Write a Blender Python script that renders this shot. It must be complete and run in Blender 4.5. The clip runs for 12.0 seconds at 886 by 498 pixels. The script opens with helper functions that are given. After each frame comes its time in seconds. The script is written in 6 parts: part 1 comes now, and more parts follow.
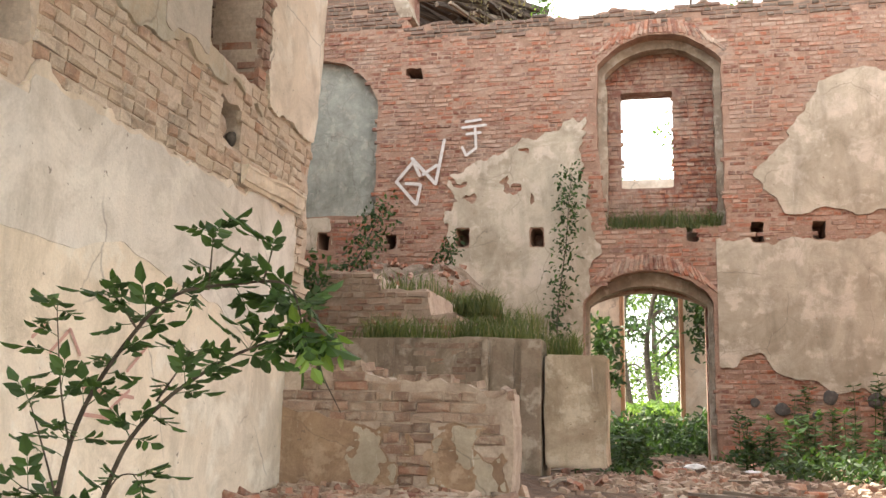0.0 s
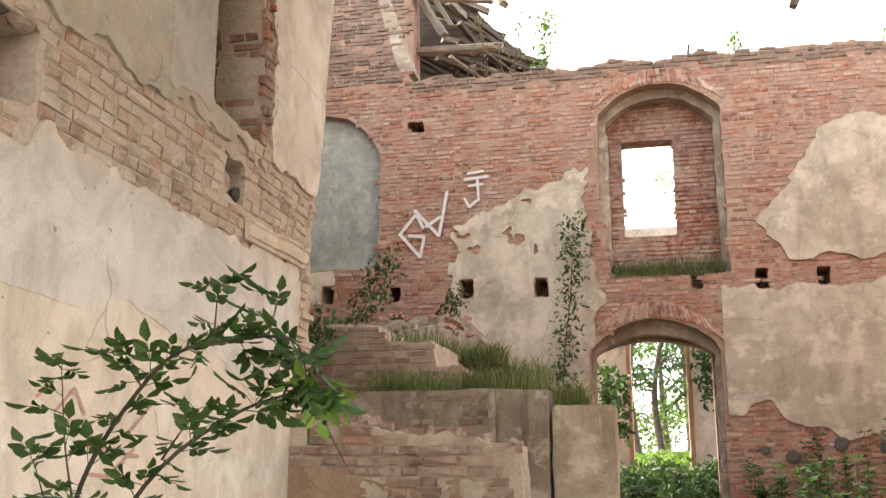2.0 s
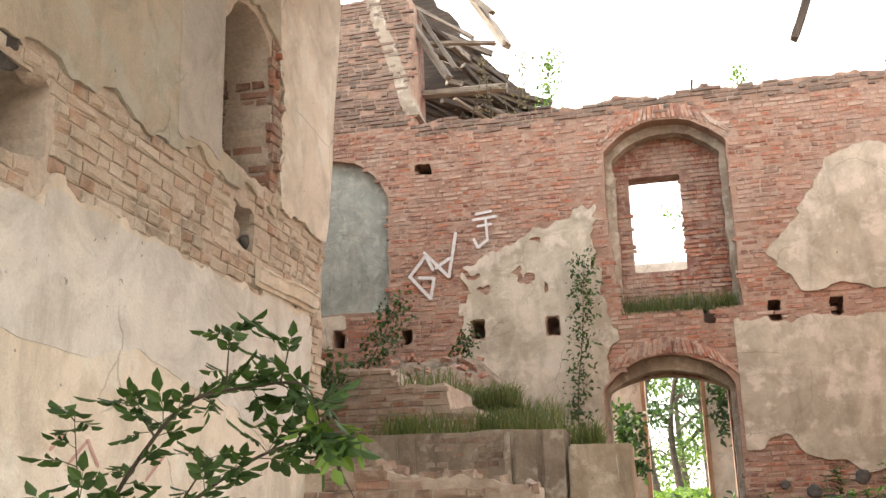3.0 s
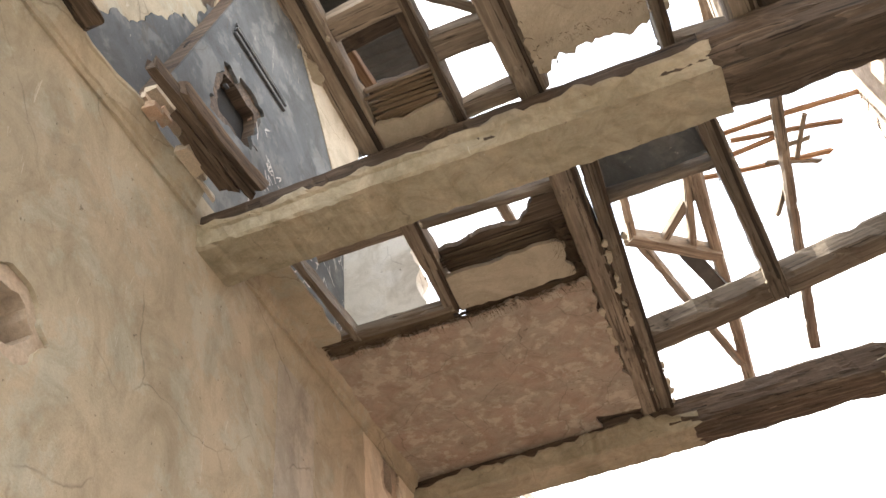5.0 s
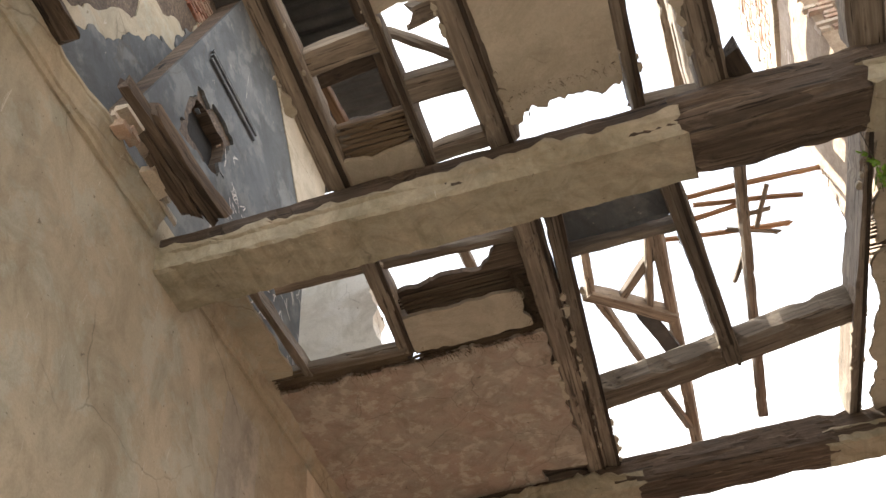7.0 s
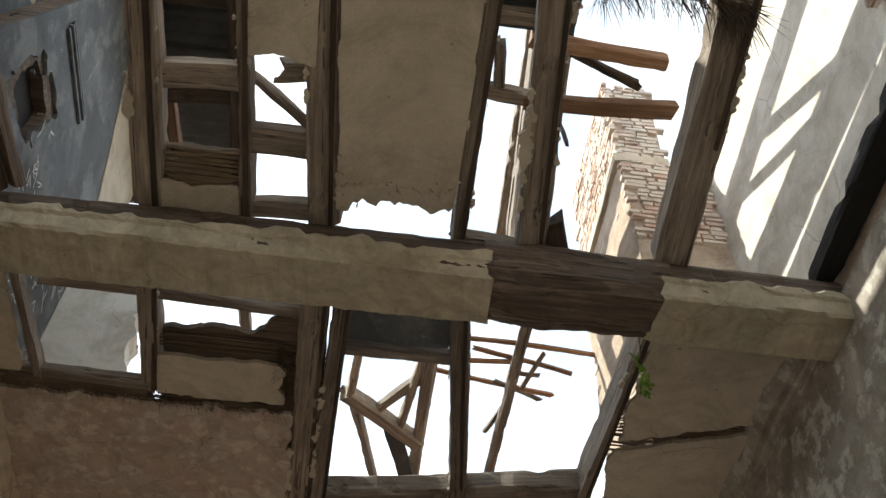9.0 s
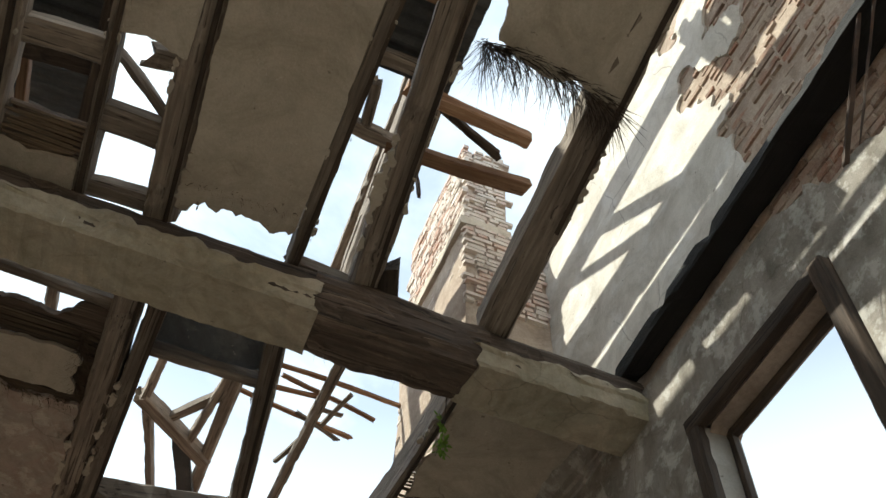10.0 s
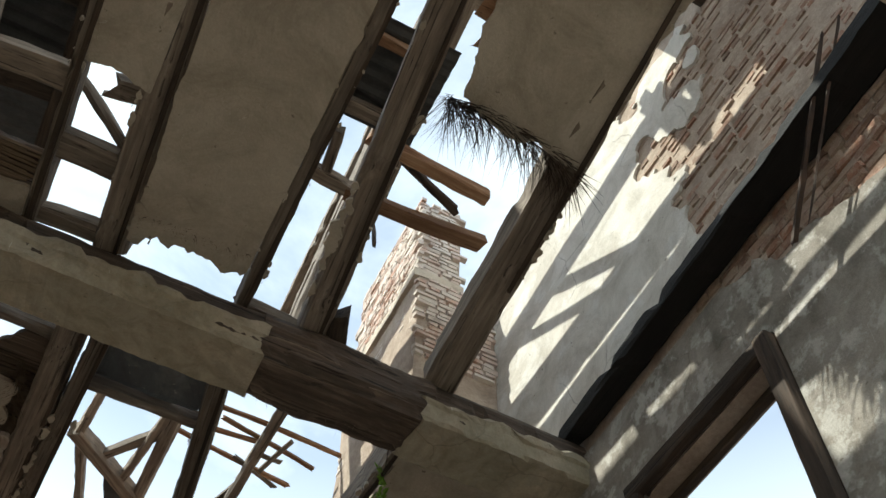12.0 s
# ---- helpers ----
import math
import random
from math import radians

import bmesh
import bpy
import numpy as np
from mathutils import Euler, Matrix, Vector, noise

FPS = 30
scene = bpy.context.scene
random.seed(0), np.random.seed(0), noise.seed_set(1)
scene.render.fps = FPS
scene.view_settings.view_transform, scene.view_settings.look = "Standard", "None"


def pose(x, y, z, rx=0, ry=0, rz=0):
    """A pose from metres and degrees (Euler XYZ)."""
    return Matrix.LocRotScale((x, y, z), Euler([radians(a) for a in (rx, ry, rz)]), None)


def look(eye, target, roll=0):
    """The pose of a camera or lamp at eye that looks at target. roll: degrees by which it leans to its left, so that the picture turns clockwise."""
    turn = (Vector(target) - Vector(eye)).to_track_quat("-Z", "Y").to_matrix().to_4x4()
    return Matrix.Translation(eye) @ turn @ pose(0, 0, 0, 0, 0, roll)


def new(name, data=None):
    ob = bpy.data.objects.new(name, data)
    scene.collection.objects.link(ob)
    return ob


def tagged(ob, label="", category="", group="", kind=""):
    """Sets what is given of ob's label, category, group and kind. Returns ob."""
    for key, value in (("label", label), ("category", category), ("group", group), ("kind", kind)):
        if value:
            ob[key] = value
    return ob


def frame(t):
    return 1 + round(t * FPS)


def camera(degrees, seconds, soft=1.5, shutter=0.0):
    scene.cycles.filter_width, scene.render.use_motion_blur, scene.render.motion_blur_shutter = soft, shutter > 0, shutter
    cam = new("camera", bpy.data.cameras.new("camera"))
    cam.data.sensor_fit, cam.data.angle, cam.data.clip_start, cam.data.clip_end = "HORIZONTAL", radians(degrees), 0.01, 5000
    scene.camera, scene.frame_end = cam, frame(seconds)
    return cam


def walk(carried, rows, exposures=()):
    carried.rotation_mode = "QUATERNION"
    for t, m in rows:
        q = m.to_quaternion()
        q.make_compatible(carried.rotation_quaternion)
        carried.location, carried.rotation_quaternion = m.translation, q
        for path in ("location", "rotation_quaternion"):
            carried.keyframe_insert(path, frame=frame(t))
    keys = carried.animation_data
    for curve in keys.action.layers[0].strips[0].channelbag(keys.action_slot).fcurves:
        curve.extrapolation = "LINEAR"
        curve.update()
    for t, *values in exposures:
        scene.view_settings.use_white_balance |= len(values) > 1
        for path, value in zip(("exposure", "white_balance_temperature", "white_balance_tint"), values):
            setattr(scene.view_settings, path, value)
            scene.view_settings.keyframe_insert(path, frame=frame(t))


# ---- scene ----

# ---------------- camera and its walk ----------------
EYE = (0.0, 0.0, 1.6)
cam = camera(48.24, 12.0)
PATH = [
    (0.0, 12.46, 9.47, -0.95), (0.5, 13.03, 11.3, -1.28), (1.0, 12.95, 12.53, -0.69), (1.5, 13.47, 12.69, 0.3),
    (2.0, 12.89, 12.46, 0.03), (2.5, 12.59, 12.93, 0.6), (2.7, 12.5, 13.38, 0.77), (4.3, 26.17, 35.25, 4.24), (4.5, 24.28, 39.81, 3.92),
    (5.0, 21.13, 45.58, 4.83), (5.5, 17.76, 48.69, 4.82), (6.0, 17.37, 48.68, 5.01), (6.5, 16.7, 49.46, 4.68),
    (6.7, 16.59, 48.77, 3.97), (8.3, 11.5, 46.03, 1.1), (8.5, 6.47, 47.67, 0.05), (8.7, 2.54, 50.1, -0.35), (9.0, -7.27, 52.49, -1.07), (9.5, -16.36, 52.92, -0.15), (10.0, -23.01, 55.06, -0.84),
    (10.5, -25.33, 57.95, -0.98), (11.0, -24.42, 61.47, -0.45), (11.5, -24.56, 61.43, 0.4), (12.0, -27.64, 58.15, -0.66)]
walk(cam, [(t, pose(*EYE, 90 + p, r, y)) for t, y, p, r in PATH],
     exposures=[(0.0, 2.28, 7200, 10), (2.7, 2.25, 7250, 10), (4.3, 2.55, 7100, 10), (6.0, 2.4, 7050, 10), (6.7, 2.1, 7050, 10), (8.3, 1.9, 6800, 8), (9.2, 1.12, 6550, 3), (12.0, 0.75, 6250, 1)])

# ---------------- world and sun ----------------
SUN = Vector((-0.70, 0.16, 0.70)).normalized()     # towards the sun
world = bpy.data.worlds.new("sky")
scene.world = world
world.use_nodes = True
wn = world.node_tree.nodes
sky = wn.new("ShaderNodeTexSky")
sky.sky_type, sky.sun_disc = "NISHITA", False
sky.sun_elevation = math.asin(SUN.z)
sky.sun_rotation = math.atan2(SUN.x, SUN.y)
sky.dust_density = 1.2
wn["Background"].inputs[1].default_value = 0.15

sun = new("sun", bpy.data.lights.new("sun", "SUN"))
sun.data.energy, sun.data.angle, sun.data.color = 3.5, radians(0.55), (1.0, 0.94, 0.84)
sun.matrix_world = look(SUN * 50, (0, 0, 0))


# ---------------- materials ----------------
def nodes_of(name):
    m = bpy.data.materials.new(name)
    m.use_nodes = True
    nt = m.node_tree
    return m, nt, nt.nodes["Principled BSDF"]


def ramp(nt, fac, stops):
    r = nt.nodes.new("ShaderNodeValToRGB")
    e = r.color_ramp.elements
    while len(e) < len(stops):
        e.new(0.5)
    for k, (p, c) in zip(e, stops):
        k.position, k.color = p, (*c, 1)
    nt.links.new(fac, r.inputs[0])
    return r.outputs[0]


def noise_tex(nt, vec, scale, detail=6, rough=0.6, distort=0.0):
    n = nt.nodes.new("ShaderNodeTexNoise")
    n.inputs["Scale"].default_value, n.inputs["Detail"].default_value = scale, detail
    n.inputs["Roughness"].default_value, n.inputs["Distortion"].default_value = rough, distort
    nt.links.new(vec, n.inputs["Vector"])
    return n.outputs[0]


def mixc(nt, fac, a, b, mode="MIX"):
    x = nt.nodes.new("ShaderNodeMix")
    x.data_type, x.blend_type = "RGBA", mode
    for s, v in ((x.inputs[0], fac), (x.inputs[6], a), (x.inputs[7], b)):
        if isinstance(v, (int, float)):
            s.default_value = v
        elif isinstance(v, tuple):
            s.default_value = (*v, 1)
        else:
            nt.links.new(v, s)
    return x.outputs[2]


def coords(nt, scale=(1, 1, 1), kind="Object"):
    c = nt.nodes.new("ShaderNodeTexCoord")
    mp = nt.nodes.new("ShaderNodeMapping")
    mp.inputs["Scale"].default_value = scale
    nt.links.new(c.outputs[kind], mp.inputs[0])
    return mp.outputs[0]


def bump(nt, bs, height, strength, dist):
    b = nt.nodes.new("ShaderNodeBump")
    b.inputs["Strength"].default_value, b.inputs["Distance"].default_value = strength, dist
    nt.links.new(height, b.inputs["Height"])
    nt.links.new(b.outputs[0], bs.inputs["Normal"])


def plaster_mat(name, base, stain, patch, streak=0.5, scale=1.0):
    """Old lime plaster: broad stains, a second coat showing in patches, streaks running down, grit."""
    m, nt, bs = nodes_of(name)
    v = coords(nt)
    big = noise_tex(nt, v, 0.8 * scale, 7, 0.68, 0.8)
    mid = noise_tex(nt, v, 2.6 * scale, 6, 0.65)
    fine = noise_tex(nt, v, 60, 4, 0.7)
    run = noise_tex(nt, coords(nt, (2.0, 2.0, 0.5)), 1.4, 6, 0.65, 0.5)
    c = mixc(nt, ramp(nt, big, [(0.38, (0, 0, 0)), (0.62, (1, 1, 1))]), base, stain)
    c = mixc(nt, ramp(nt, mid, [(0.52, (0, 0, 0)), (0.60, (0.85, 0.85, 0.85))]), c, patch)
    dk = ramp(nt, run, [(0.50, (1, 1, 1)), (0.80, (1 - streak, 1 - streak, 1 - streak * 1.05))])
    c = mixc(nt, 0.8, c, dk, "MULTIPLY")
    c = mixc(nt, 0.35, c, ramp(nt, fine, [(0.3, (0.7, 0.7, 0.7)), (0.7, (1.1, 1.1, 1.1))]), "MULTIPLY")
    # thin cracks, pale scratches and dark pits
    wob = nt.nodes.new("ShaderNodeVectorMath")
    wob.operation = "ADD"
    nt.links.new(v, wob.inputs[0])
    nz = nt.nodes.new("ShaderNodeTexNoise")
    nz.inputs["Scale"].default_value, nz.inputs["Detail"].default_value = 3.0, 6
    nt.links.new(v, nz.inputs["Vector"])
    small = nt.nodes.new("ShaderNodeVectorMath")
    small.operation = "SCALE"
    small.inputs["Scale"].default_value = 0.22
    nt.links.new(nz.outputs["Color"], small.inputs[0])
    nt.links.new(small.outputs[0], wob.inputs[1])
    vo = nt.nodes.new("ShaderNodeTexVoronoi")
    vo.feature = "DISTANCE_TO_EDGE"
    vo.inputs["Scale"].default_value = 0.9 * scale ** 0.5
    nt.links.new(wob.outputs[0], vo.inputs["Vector"])
    crack = ramp(nt, vo.outputs["Distance"], [(0.0, (0.5, 0.5, 0.5)), (0.008, (0, 0, 0))])
    crack = mixc(nt, 1.0, crack, ramp(nt, noise_tex(nt, v, 1.1, 3), [(0.48, (0, 0, 0)), (0.58, (1, 1, 1))]), "MULTIPLY")
    c = mixc(nt, crack, c, (0.12, 0.10, 0.08))
    scr = noise_tex(nt, coords(nt, (9, 9, 1.2)), 2.2, 5, 0.7, 0.8)
    c = mixc(nt, ramp(nt, scr, [(0.66, (0, 0, 0)), (0.70, (0.45, 0.45, 0.45))]), c, (0.74, 0.70, 0.63))
    pit = noise_tex(nt, v, 17, 3, 0.6)
    c = mixc(nt, ramp(nt, pit, [(0.70, (0, 0, 0)), (0.73, (0.7, 0.7, 0.7))]), c, (0.16, 0.13, 0.10))
    grime = noise_tex(nt, v, 1.7 * scale, 8, 0.75, 1.2)
    c = mixc(nt, 0.75, c, ramp(nt, grime, [(0.34, (0.66, 0.64, 0.60)), (0.55, (1, 1, 1)), (0.72, (1.08, 1.07, 1.05))]), "MULTIPLY")
    nt.links.new(c, bs.inputs["Base Color"])
    bs.inputs["Roughness"].default_value = 0.95
    h = mixc(nt, 0.35, mid, fine)
    bump(nt, bs, h, 0.7, 0.02)
    return m


def brick_mat(name, cols, lime, per_object):
    m, nt, bs = nodes_of(name)
    if per_object:
        r = nt.nodes.new("ShaderNodeObjectInfo").outputs["Random"]
    else:
        r = nt.nodes.new("ShaderNodeNewGeometry").outputs["Random Per Island"]
    geo = nt.nodes.new("ShaderNodeNewGeometry")
    pos = geo.outputs["Position"]
    c = ramp(nt, r, [(i / (len(cols) - 1), k) for i, k in enumerate(cols)])
    big = noise_tex(nt, pos, 1.3, 5, 0.65, 0.5)
    mid = noise_tex(nt, pos, 9.0, 6, 0.7)
    fine = noise_tex(nt, pos, 90.0, 3, 0.7)
    c = mixc(nt, ramp(nt, mid, [(0.47, (0, 0, 0)), (0.66, (0.85, 0.85, 0.85))]), c, lime)
    c = mixc(nt, ramp(nt, big, [(0.48, (0, 0, 0)), (0.66, (0.75, 0.75, 0.75))]), c, lime)
    soot_dark = noise_tex(nt, pos, 2.4, 7, 0.7, 0.7)
    c = mixc(nt, ramp(nt, soot_dark, [(0.52, (0, 0, 0)), (0.72, (0.7, 0.7, 0.7))]), c, (0.11, 0.085, 0.07))
    c = mixc(nt, 0.6, c, ramp(nt, fine, [(0.3, (0.6, 0.6, 0.6)), (0.7, (1.15, 1.15, 1.15))]), "MULTIPLY")
    nt.links.new(c, bs.inputs["Base Color"])
    bs.inputs["Roughness"].default_value = 0.92
    bump(nt, bs, mixc(nt, 0.4, mid, fine), 0.7, 0.012)
    return m


def wood_mat(name, dark, light, pale):
    """Weathered timber, the grain along the piece's own x."""
    m, nt, bs = nodes_of(name)
    info = nt.nodes.new("ShaderNodeObjectInfo")
    add = nt.nodes.new("ShaderNodeVectorMath")
    add.operation = "ADD"
    mul = nt.nodes.new("ShaderNodeVectorMath")
    mul.operation = "SCALE"
    nt.links.new(info.outputs["Location"], mul.inputs[0])
    mul.inputs["Scale"].default_value = 3.7
    nt.links.new(coords(nt, (0.7, 14, 14)), add.inputs[0])
    nt.links.new(mul.outputs[0], add.inputs[1])
    grain = noise_tex(nt, add.outputs[0], 2.2, 7, 0.65, 0.4)
    add2 = nt.nodes.new("ShaderNodeVectorMath")
    add2.operation = "ADD"
    nt.links.new(coords(nt, (1, 2.5, 2.5)), add2.inputs[0])
    nt.links.new(mul.outputs[0], add2.inputs[1])
    blotch = noise_tex(nt, add2.outputs[0], 1.8, 5, 0.6)
    c = ramp(nt, grain, [(0.3, dark), (0.55, light), (0.75, pale)])
    c = mixc(nt, ramp(nt, blotch, [(0.4, (0, 0, 0)), (0.7, (0.75, 0.75, 0.75))]), c, dark)
    add3 = nt.nodes.new("ShaderNodeVectorMath")
    add3.operation = "ADD"
    nt.links.new(coords(nt, (0.35, 22, 22)), add3.inputs[0])
    nt.links.new(mul.outputs[0], add3.inputs[1])
    split = noise_tex(nt, add3.outputs[0], 2.0, 4, 0.6, 0.2)
    c = mixc(nt, ramp(nt, split, [(0.60, (0, 0, 0)), (0.64, (0.85, 0.85, 0.85))]), c, tuple(k * 0.35 for k in dark))
    rot = noise_tex(nt, add2.outputs[0], 7.0, 5, 0.7)
    c = mixc(nt, ramp(nt, rot, [(0.62, (0, 0, 0)), (0.70, (0.6, 0.6, 0.6))]), c, tuple(k * 0.5 for k in dark))
    hs = nt.nodes.new("ShaderNodeHueSaturation")
    mr = nt.nodes.new("ShaderNodeMapRange")
    mr.inputs[3].default_value, mr.inputs[4].default_value = 0.7, 1.3
    nt.links.new(info.outputs["Random"], mr.inputs[0])
    nt.links.new(mr.outputs[0], hs.inputs["Value"])
    nt.links.new(c, hs.inputs["Color"])
    nt.links.new(hs.outputs[0], bs.inputs["Base Color"])
    bs.inputs["Roughness"].default_value = 0.85
    bump(nt, bs, grain, 0.8, 0.012)
    return m


def leaf_mat(name, a, b, c3):
    m, nt, bs = nodes_of(name)
    r = nt.nodes.new("ShaderNodeNewGeometry").outputs["Random Per Island"]
    col = ramp(nt, r, [(0, a), (0.6, b), (1, c3)])
    nt.links.new(col, bs.inputs["Base Color"])
    bs.inputs["Roughness"].default_value = 0.5
    tr = nt.nodes.new("ShaderNodeBsdfTranslucent")
    nt.links.new(mixc(nt, 1.0, col, (1.15, 1.2, 0.6), "MULTIPLY"), tr.inputs[0])
    mx = nt.nodes.new("ShaderNodeMixShader")
    mx.inputs[0].default_value = 0.45
    nt.links.new(bs.outputs[0], mx.inputs[1])
    nt.links.new(tr.outputs[0], mx.inputs[2])
    nt.links.new(mx.outputs[0], nt.nodes["Material Output"].inputs[0])
    return m


def speckle_mat(name, stops, scale, bumpd=0.02, rough=0.95):
    m, nt, bs = nodes_of(name)
    v = coords(nt)
    a = noise_tex(nt, v, scale, 8, 0.7, 0.3)
    b = noise_tex(nt, v, scale * 14, 5, 0.7)
    c = mixc(nt, 0.5, ramp(nt, a, stops), ramp(nt, b, [(0.3, (0.55, 0.55, 0.55)), (0.7, (1.2, 1.2, 1.2))]), "MULTIPLY")
    nt.links.new(c, bs.inputs["Base Color"])
    bs.inputs["Roughness"].default_value = rough
    bump(nt, bs, mixc(nt, 0.5, a, b), 0.7, bumpd)
    return m


# thin summer cloud over the whole sky
wt = world.node_tree
veil = noise_tex(wt, coords(wt, (1, 1, 1.6), "Generated"), 2.3, 7, 0.6, 0.3)
height = wt.nodes.new("ShaderNodeSeparateXYZ")
wt.links.new(wt.nodes.new("ShaderNodeTexCoord").outputs["Generated"], height.inputs[0])
haze = ramp(wt, height.outputs["Z"], [(0.60, (0.75, 0.75, 0.75)), (0.80, (0, 0, 0))])
cloud = mixc(wt, 1.0, ramp(wt, veil, [(0.48, (0.32, 0.32, 0.32)), (0.72, (0.85, 0.85, 0.85))]), haze, "LIGHTEN")
wt.links.new(mixc(wt, cloud, sky.outputs[0], (6.5, 6.8, 7.1)), wn["Background"].inputs[0])

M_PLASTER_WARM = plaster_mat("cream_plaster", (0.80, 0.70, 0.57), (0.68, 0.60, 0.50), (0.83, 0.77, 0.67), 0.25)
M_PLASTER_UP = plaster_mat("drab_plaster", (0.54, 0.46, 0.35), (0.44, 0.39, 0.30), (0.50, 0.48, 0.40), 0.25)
M_PLASTER_FAR = plaster_mat("stained_plaster", (0.56, 0.49, 0.39), (0.40, 0.34, 0.26), (0.60, 0.52, 0.43), 0.45)
M_PLASTER_BLUE = plaster_mat("blue_grey_plaster", (0.15, 0.163, 0.177), (0.10, 0.11, 0.12), (0.21, 0.22, 0.225), 0.2)
M_PLASTER_NICHE = plaster_mat("green_grey_plaster", (0.36, 0.38, 0.34), (0.27, 0.29, 0.26), (0.42, 0.42, 0.37), 0.5, 2.0)
M_PLASTER_GREY = plaster_mat("grey_wall_plaster", (0.40, 0.365, 0.32), (0.24, 0.22, 0.19), (0.56, 0.54, 0.50), 0.45, 2.2)
M_PLASTER_WHITE = plaster_mat("whitewash", (0.72, 0.69, 0.63), (0.62, 0.58, 0.52), (0.74, 0.72, 0.68), 0.15)
M_PALE_GREY = plaster_mat("pale_grey_coat", (0.74, 0.69, 0.62), (0.64, 0.61, 0.56), (0.78, 0.74, 0.67), 0.2)
M_STRIP = plaster_mat("faded_grey_strip", (0.50, 0.455, 0.39), (0.42, 0.39, 0.34), (0.55, 0.50, 0.43), 0.25)
M_CEIL = plaster_mat("ceiling_plaster", (0.52, 0.46, 0.37), (0.47, 0.41, 0.33), (0.55, 0.49, 0.40), 0.1)
M_CEIL_RED = plaster_mat("peeling_ceiling_plaster", (0.43, 0.38, 0.325), (0.44, 0.335, 0.275), (0.58, 0.52, 0.45), 0.1, 2.6)
M_BEAM_PLASTER = plaster_mat("beam_casing_plaster", (0.50, 0.43, 0.33), (0.34, 0.31, 0.23), (0.40, 0.36, 0.28), 0.3, 2.4)
BR = [(0.15, 0.06, 0.042), (0.32, 0.115, 0.066), (0.40, 0.145, 0.08), (0.33, 0.165, 0.115), (0.21, 0.09, 0.066), (0.41, 0.20, 0.13), (0.43, 0.30, 0.225)]
BL = [(0.50, 0.40, 0.30), (0.58, 0.49, 0.39), (0.46, 0.29, 0.20), (0.64, 0.56, 0.46), (0.60, 0.52, 0.42), (0.55, 0.47, 0.37)]
M_BRICK = brick_mat("red_brick", BR, (0.42, 0.32, 0.255), False)
BD = [(0.20, 0.125, 0.09), (0.30, 0.19, 0.14), (0.38, 0.27, 0.20), (0.24, 0.16, 0.12), (0.34, 0.17, 0.11), (0.42, 0.33, 0.26)]
M_BRICK_DULL = brick_mat("dull_brick", BD, (0.46, 0.38, 0.30), False)
M_BRICK_ONE_DULL = brick_mat("single_dull_brick", BD, (0.46, 0.38, 0.30), True)
M_GRIMY = plaster_mat("grimy_render", (0.42, 0.35, 0.27), (0.27, 0.21, 0.16), (0.50, 0.43, 0.35), 0.75, 1.6)
M_OCHRE = plaster_mat("ochre_render", (0.40, 0.28, 0.18), (0.29, 0.19, 0.13), (0.46, 0.34, 0.24), 0.5, 2.2)
M_BRICK_PALE = brick_mat("limed_brick", BL, (0.56, 0.47, 0.37), False)
M_BRICK_ONE = brick_mat("single_brick", BR, (0.48, 0.39, 0.31), True)
M_BRICK_ONE_PALE = brick_mat("single_limed_brick", BL, (0.56, 0.47, 0.37), True)
M_MORTAR = speckle_mat("lime_mortar", [(0.3, (0.27, 0.205, 0.16)), (0.52, (0.45, 0.36, 0.285)), (0.72, (0.58, 0.49, 0.40))], 2.4)
M_MORTAR_RED = speckle_mat("reddish_mortar", [(0.3, (0.20, 0.115, 0.08)), (0.52, (0.34, 0.215, 0.155)), (0.72, (0.46, 0.34, 0.265))], 2.4)
M_MORTAR_PALE = speckle_mat("pale_mortar", [(0.3, (0.40, 0.32, 0.25)), (0.52, (0.56, 0.47, 0.38)), (0.72, (0.66, 0.58, 0.49))], 2.4)
# mossy brick for the wall top, also painted shade in recesses and on the pier
M_BRICK_MOSSY_SHADED = brick_mat("mossy_shaded_brick", [(0.09, 0.07, 0.055), (0.16, 0.11, 0.085), (0.23, 0.15, 0.115), (0.18, 0.10, 0.075)], (0.25, 0.20, 0.16), False)
M_STONE = speckle_mat("field_stone", [(0.3, (0.05, 0.045, 0.042)), (0.55, (0.11, 0.10, 0.09)), (0.75, (0.22, 0.20, 0.18))], 9.0, 0.02)
M_WOOD = wood_mat("weathered_timber", (0.12, 0.093, 0.072), (0.27, 0.22, 0.172), (0.42, 0.365, 0.305))
M_WOOD_DARK = wood_mat("dark_timber", (0.025, 0.018, 0.013), (0.075, 0.052, 0.036), (0.15, 0.11, 0.08))
M_WOOD_NEW = wood_mat("fresh_timber", (0.20, 0.10, 0.05), (0.36, 0.21, 0.12), (0.46, 0.31, 0.19))
# near black: soot in the flue, painted shadow on the wall plate
M_SOOT_SHADE = wood_mat("soot_dark", (0.006, 0.005, 0.005), (0.010, 0.009, 0.008), (0.016, 0.014, 0.012))
M_ROT = wood_mat("rotten_timber", (0.05, 0.036, 0.027), (0.15, 0.108, 0.08), (0.31, 0.245, 0.185))
M_WHITE_BRICK = brick_mat("limewashed_brick", [(0.62, 0.52, 0.45), (0.70, 0.62, 0.55), (0.50, 0.30, 0.22), (0.66, 0.58, 0.52)], (0.70, 0.64, 0.57), False)
M_STRAW = wood_mat("straw_lathing", (0.08, 0.055, 0.035), (0.18, 0.13, 0.085), (0.28, 0.21, 0.14))
M_RUBBLE = speckle_mat("rubble_earth", [(0.3, (0.05, 0.034, 0.024)), (0.5, (0.12, 0.075, 0.05)), (0.7, (0.24, 0.16, 0.115))], 5.0, 0.06)
